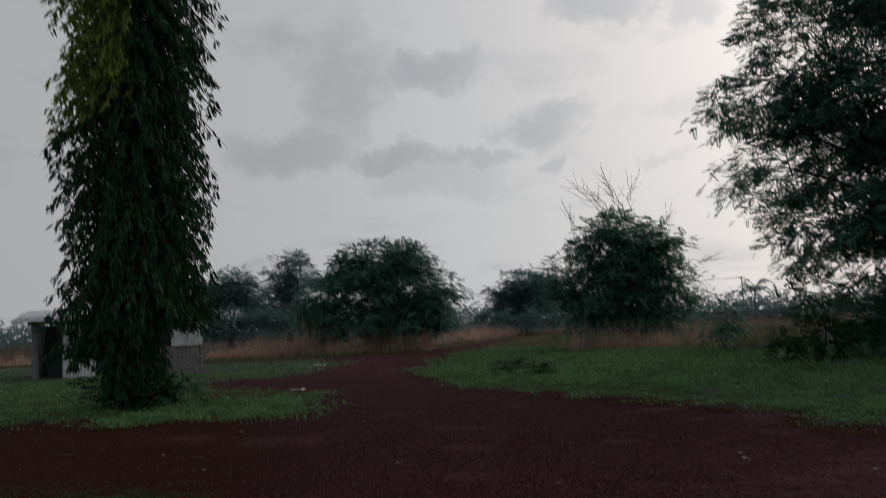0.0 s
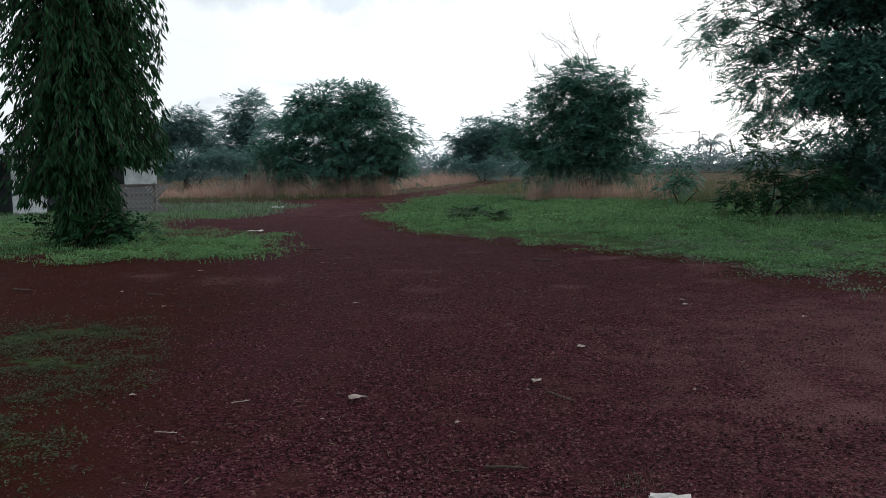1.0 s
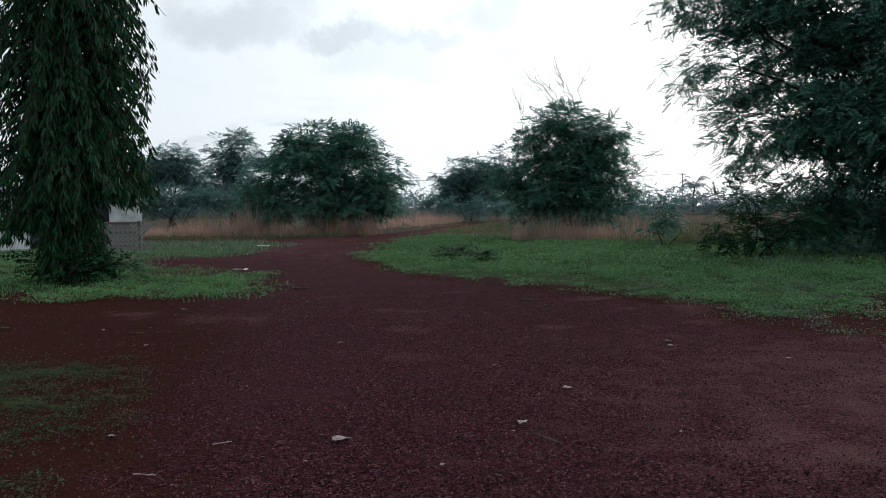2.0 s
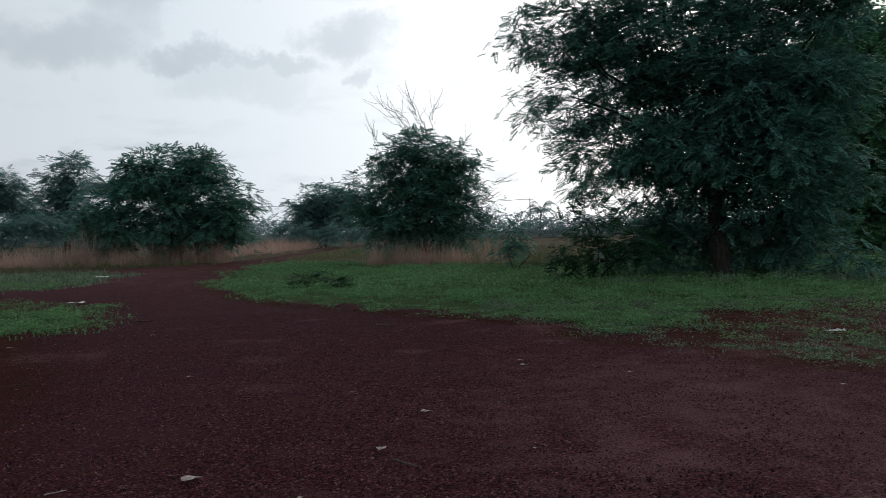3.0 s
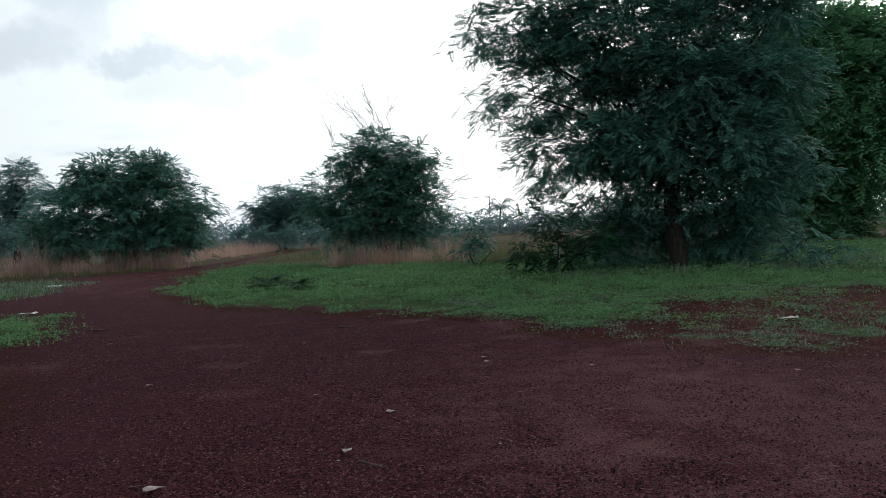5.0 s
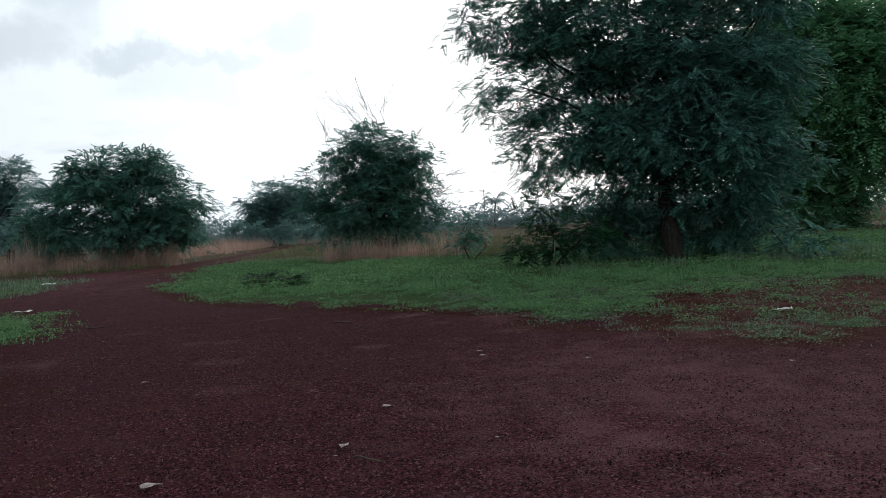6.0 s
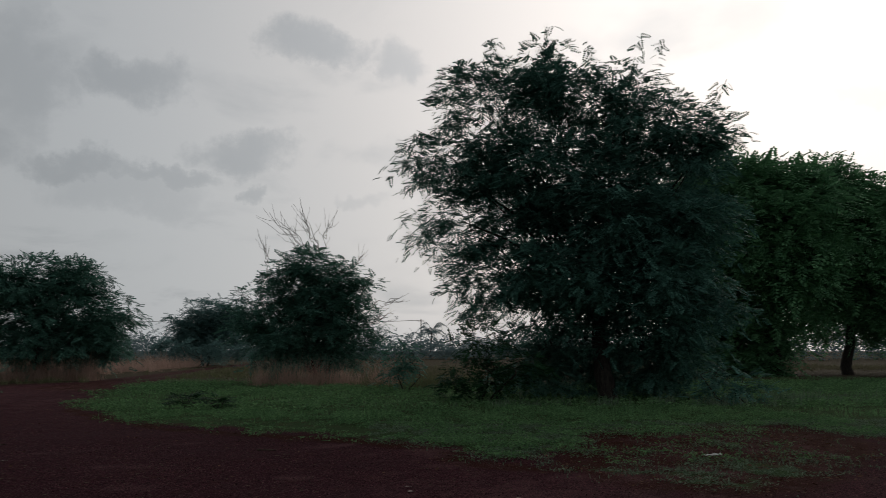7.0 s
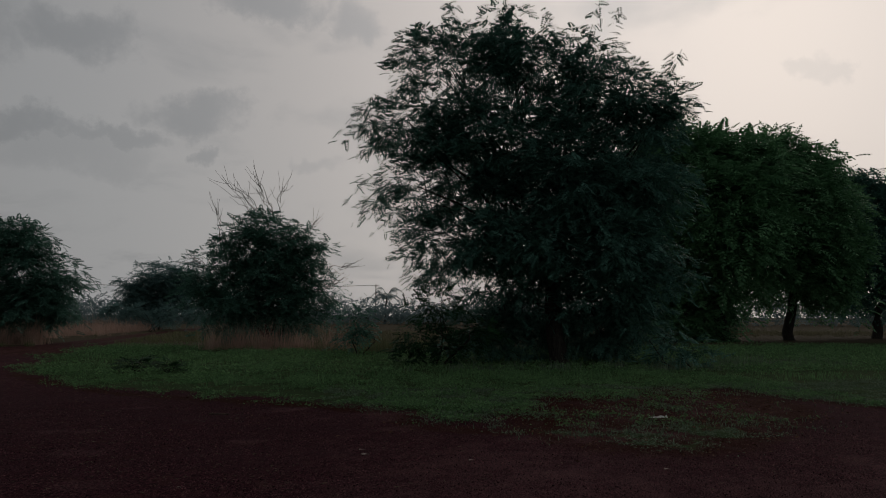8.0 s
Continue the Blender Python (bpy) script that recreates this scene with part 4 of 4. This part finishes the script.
def palm(place, height, fronds, size, mat, label, seed):
    r = np.random.default_rng(seed)
    root = thing("palm_tree", (*place, 0), label, "palm tree")
    v, f = tube(bent((0, 0, -0.1), (0.3, 0, height), 0, 8, 0.05), np.linspace(0.22, 0.14, 8), 8)
    part("trunk", mesh_of("trunk", v, f, BARK, True), root)
    for k in range(fronds):
        a = 2 * math.pi * k / fronds + r.normal(0, 0.2)
        lift = r.uniform(-0.2, 1.0)
        end = np.array((0.3 + math.cos(a) * size, math.sin(a) * size, height + size * (lift - 0.55)))
        rib = bent((0.3, 0, height), end, size * 0.35, 9)
        pieces = [tube(rib, np.linspace(0.035, 0.01, 9), 3)]
        t = np.linspace(0.12, 1.0, 24)
        p = np.stack([np.interp(t * 8, np.arange(9), rib[:, c]) for c in range(3)], axis=-1)
        side = np.array((-math.sin(a), math.cos(a), 0))
        for sgn in (-1, 1):
            go = unit(side * sgn + np.array((math.cos(a), math.sin(a), 0)) * 0.5 + (0, 0, -0.7))
            shape = np.array([(0, -0.05, 0), (0.4, -0.05, 0), (1, 0, -0.1), (0.4, 0.05, 0)])
            pieces.append(scatter(shape, np.array([(0, 1, 2, 3)]), p, frames_along(np.repeat(go[None], 24, axis=0)), size * 0.32 * (1.1 - 0.5 * t)))
        v, f = join(pieces)
        part("frond", mesh_of("frond", v, f, mat), root)


palm((-25.2, 50.4), 4.6, 19, 2.6, LEAF_FAR_HAZED, "distant coconut palm beside the spreading shrub", 91)
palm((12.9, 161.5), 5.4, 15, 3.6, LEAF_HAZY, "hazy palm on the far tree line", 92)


def far_woods():
    """The woods that close the field all round, a ragged line of crowns."""
    r = np.random.default_rng(101)
    where, go, size = [], [], []
    for ring, low, high in ((150.0, 3.6, 5.6), (185.0, 4.5, 7.5)):
        for a in np.arange(-180, 180, 1.3):
            d = ring * r.uniform(0.9, 1.1)
            x, y = d * math.sin(radians(a)), d * math.cos(radians(a))
            h = r.uniform(low, high) * (1.7 if 26 < a < 60 else 1.0)
            if y < 0 and d > 170:
                continue
            n = 165 if abs(a) < 50 else 16
            p = r.normal(0, 1, (n, 3)) * (2.3, 2.3, h * 0.26) + (x, y, h * 0.42)
            p = p[p[:, 2] > 0.2]
            where.append(p)
            go.append(unit(r.normal(0, 1, (len(p), 3))))
            size.append(np.full(len(p), 1.05 if abs(a) < 50 else 2.8))
    where, go, size = np.concatenate(where), np.concatenate(go), np.concatenate(size)
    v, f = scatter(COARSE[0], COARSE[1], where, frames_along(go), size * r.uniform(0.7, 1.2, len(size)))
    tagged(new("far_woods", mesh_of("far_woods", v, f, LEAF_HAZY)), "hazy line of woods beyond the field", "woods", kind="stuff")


far_woods()


# ---- the shed ----
def shed(place, turn):
    root = thing("shed", (*place, 0), "low whitewashed shed with a corrugated metal roof", "shed")
    root.rotation_euler = (0, 0, radians(turn))
    part("wall", bm_mesh("wall", box_bm((6.2, 0.18, 2.1), (0, 3.2, 1.05)), SHADE_TONED_WALL), root, "shaded grey-blue back wall")
    part("wall", bm_mesh("wall", box_bm((0.18, 3.1, 2.1), (-3.0, 1.55, 1.05)), SHADE_TONED_WALL), root)
    part("wall", bm_mesh("wall", box_bm((0.18, 3.1, 2.1), (3.0, 1.55, 1.05)), PLASTER), root)
    part("wall", bm_mesh("wall", box_bm((1.02, 0.16, 2.1), (2.40, 0.1, 1.05)), PLASTER), root)
    part("wall", bm_mesh("wall", box_bm((1.15, 0.16, 2.1), (-1.45, 0.1, 1.05)), PLASTER), root)
    for x in (-2.9, 0.6):
        part("post", bm_mesh("post", box_bm((0.12, 0.12, 2.1), (x, 0.1, 1.05)), TIMBER), root)
    part("beam", bm_mesh("beam", box_bm((6.4, 0.12, 0.14), (0, 0.02, 2.17)), TIMBER), root, "grey timber eaves beam")
    # corrugated roof: a waved sheet with thickness
    n = 120
    u = np.linspace(-3.7, 3.7, n)
    wave = 0.022 * np.sin(u * 2 * math.pi / 0.15)
    rows = []
    for y, z in ((-0.75, 2.2), (3.8, 2.75)):
        for t in (0.0, 0.012):
            rows.append(np.stack([u, np.full(n, y), z + wave + t], axis=-1))
    v = np.concatenate(rows)
    a = np.arange(n - 1)
    quad = lambda p, q: np.stack([p * n + a, p * n + a + 1, q * n + a + 1, q * n + a], axis=-1)
    part("roof", mesh_of("roof", v, np.concatenate([quad(0, 2), quad(3, 1), quad(1, 0), quad(2, 3)]), IRON, True), root, "rusting pale corrugated roof")


shed((-21.23, 24.61), 39)


def woven_panel(place, turn):
    root = thing("woven_panel", (*place, 0), "grey woven palm-slat fence panel leaning by the shed", "fence panel")
    root.rotation_euler = (radians(-8), 0, radians(turn))
    for x in (-0.62, 0.62):
        part("post", bm_mesh("post", box_bm((0.06, 0.06, 1.15), (x, 0.0, 0.56), 0.015), TIMBER), root)
    part("rail", bm_mesh("rail", box_bm((1.5, 0.05, 0.06), (0, -0.04, 1.06), 0.012), TIMBER), root)
    slat = bm_mesh("slat", box_bm((0.1, 0.012, 1.5), (0, 0, 0), 0.004), WEAVE)
    for k in range(9):
        for s in (-1, 1):
            ob = part("slat", slat, root)
            ob.matrix_basis = pose(-0.62 + 0.155 * k, 0.035 + 0.016 * s, 0.52, 0, 42 * s, 0)


woven_panel((-17.64, 23.64), 39)


# ---- the pole and its wires ----
def power_pole(place):
    root = thing("power_pole", (*place, 0), "thin grey power pole with a crossarm far off", "power pole")
    v, f = tube([(0, 0, -0.1), (0, 0, 4.0), (0, 0, 8.2)], (0.14, 0.12, 0.09), 8)
    part("pole", mesh_of("pole", v, f, TIMBER, True), root)
    part("crossarm", bm_mesh("crossarm", box_bm((1.5, 0.1, 0.12), (0, 0, 7.8), 0.01), TIMBER), root)
    for x in (-0.65, 0.0, 0.65):
        v, f = tube([(x, 0, 7.85), (x, 0, 7.96), (x, 0, 8.06)], (0.02, 0.03, 0.015), 6)
        part("insulator", mesh_of("insulator", v, f, PLASTER, True), root)
        v, f = tube(bent((x, 0, 8.0), (x - 62, 16, 8.2), -0.7, 16), np.full(16, 0.02), 4)
        part("wire", mesh_of("wire", v, f, BARK), root)


power_pole((10.85, 160.8))


# ---- litter on the ground ----
def dead_leaf(place, turn, length, label, seed):
    """A curled fallen leaf with a midrib fold and a stalk."""
    r = np.random.default_rng(seed)
    t = np.linspace(0, 1, 7)
    half = 0.34 * np.sin(math.pi * t ** 0.8) + 0.01
    v, f = [], []
    for k in range(7):
        for s in (-1.0, -0.5, 0.0, 0.5, 1.0):
            lift = 0.07 * abs(s) ** 1.5 + 0.05 * math.sin(4.0 * t[k] + s) + abs(r.normal(0, 0.03))
            v.append(((t[k] - 0.5), s * half[k], lift))
    for k in range(6):
        for s in range(4):
            a = k * 5 + s
            f.append((a, a + 1, a + 6, a + 5))
    root = thing("fallen_leaf", (*place, 0.002), label, "leaf", "fallen leaves")
    root.rotation_euler = (0, 0, radians(turn))
    part("blade", mesh_of("blade", np.array(v) * length, np.array(f), DEAD, True), root)
    v, f = tube([(-0.75 * length, 0.02 * length, 0.002), (-0.6 * length, 0, 0.004), (-0.48 * length, 0, 0.01)], (0.0012, 0.0015, 0.002), 5)
    part("stalk", mesh_of("stalk", v, f, STICK), root)


LEAVES = [(-1.79, 4.54, 20, 0.13), (-0.70, 5.18, 70, 0.10), (-0.46, 6.25, 10, 0.10), (-4.98, 11.24, 30, 0.1), (-5.18, 7.31, 80, 0.09), (-3.32, 4.29, 10, 0.08), (-6.48, 10.08, 10, 0.12), (-6.37, 8.13, 140, 0.1), (-1.85, 4.10, 0, 0.045), (-1.04, 4.22, 50, 0.06), (-0.73, 4.96, 0, 0.04), (-3.10, 7.88, 15, 0.1), (0.47, 8.39, 0, 0.12), (0.36, 5.19, 30, 0.05), (-2.98, 3.15, 60, 0.06), (3.38, 7.20, 5, 0.1), (1.55, 7.93, 30, 0.09), (0.45, 8.69, 0, 0.1), (-1.22, 7.04, 0, 0.05)]
for k, (x, y, turn, size) in enumerate(LEAVES):
    dead_leaf((x, y), turn, size * (1.0 if k < 3 else 0.7), "curled pale-brown dead leaf lying on red gravel", 110 + k)


def stick(place, turn, length, thick, seed, mat=STICK, label="dark dry stick lying on red gravel"):
    r = np.random.default_rng(seed)
    p = bent((-length / 2, 0, thick), (length / 2, 0, thick), 0.0, 7)
    p[:, 1] += r.normal(0, length * 0.02, 7)
    root = thing("stick", (*place, 0), label, "stick", "fallen sticks")
    root.rotation_euler = (0, 0, radians(turn))
    v, f = tube(p, thick * np.linspace(1.1, 0.6, 7), 6)
    part("stem", mesh_of("stem", v, f, mat, True), root)
    v, f = tube(bent(p[4], p[4] + np.array((length * 0.16, length * 0.09, 0.004)), 0, 4), np.linspace(thick * 0.6, thick * 0.3, 4), 5)
    part("side_twig", mesh_of("side_twig", v, f, mat, True), root)


stick((-0.50, 4.83), -38, 0.24, 0.009, 141)
stick((-0.64, 3.60), 8, 0.22, 0.008, 142)
stick((-2.65, 3.69), 5, 0.14, 0.004, 143, DEAD, "thin pale dry stalk lying on gravel")
stick((-5.77, 7.97), 0, 0.22, 0.012, 144)
stick((-7.76, 8.00), -5, 0.3, 0.014, 145)
stick((-5.95, 13.07), 0, 0.3, 0.015, 146)
stick((-2.52, 4.31), 40, 0.12, 0.004, 147, DEAD, "thin pale dry stalk lying on gravel")
stick((-1.53, 11.99), -10, 0.3, 0.014, 148)


def litter(place, size, turn, seed):
    """A crumpled scrap of white litter."""
    r = np.random.default_rng(seed)
    bm = bmesh.new()
    bmesh.ops.create_grid(bm, x_segments=6, y_segments=5, size=0.5)
    for v in bm.verts:
        v.co = Vector((v.co.x * size[0], v.co.y * size[1], 0.02 + abs(r.normal(0, 0.018))))
    bmesh.ops.solidify(bm, geom=bm.faces[:], thickness=0.003)
    ob = new("litter", bm_mesh("litter", bm, PAPER))
    ob.location, ob.rotation_euler = (*place, 0.0), (0, 0, radians(turn))
    tagged(ob, "crumpled white scrap of litter on the ground", "litter", "white scraps")


litter((-9.21, 16.81), (0.36, 0.2), 5, 151)
litter((4.89, 10.69), (0.30, 0.04), 4, 152)
litter((-14.2, 27.8), (0.45, 0.3), 15, 153)


def slab(place):
    bm = box_bm((0.17, 0.10, 0.05), (0, 0, 0.0), 0.0)
    bmesh.ops.subdivide_edges(bm, edges=bm.edges[:], cuts=3, use_grid_fill=True)
    r = np.random.default_rng(161)
    for v in bm.verts:
        v.co += Vector(r.normal(0, 0.007, 3))
    ob = new("broken_slab", bm_mesh("broken_slab", bm, CONCRETE))
    ob.location, ob.rotation_euler = (*place, 0), (0, 0, radians(8))
    tagged(ob, "broken pale concrete lump set in gravel", "concrete")


slab((0.14, 3.36))
tall_grass("grass_tuft", "small dark green tuft beside the concrete lump", [(-0.06, 3.6, 0.16, 0.1)], 0.025, GRASS_PALE, 171, 0.004, 9000)
tall_grass("grass_tuft", "flat straw-coloured tuft in the gravel", [(0.85, 5.02, 0.2, 0.1)], 0.03, STRAW, 172, 0.005, 9000)
tall_grass("grass_tuft", "flat straw-coloured tuft in the gravel", [(-1.97, 7.26, 0.24, 0.12)], 0.025, STRAW, 173, 0.006, 5000)
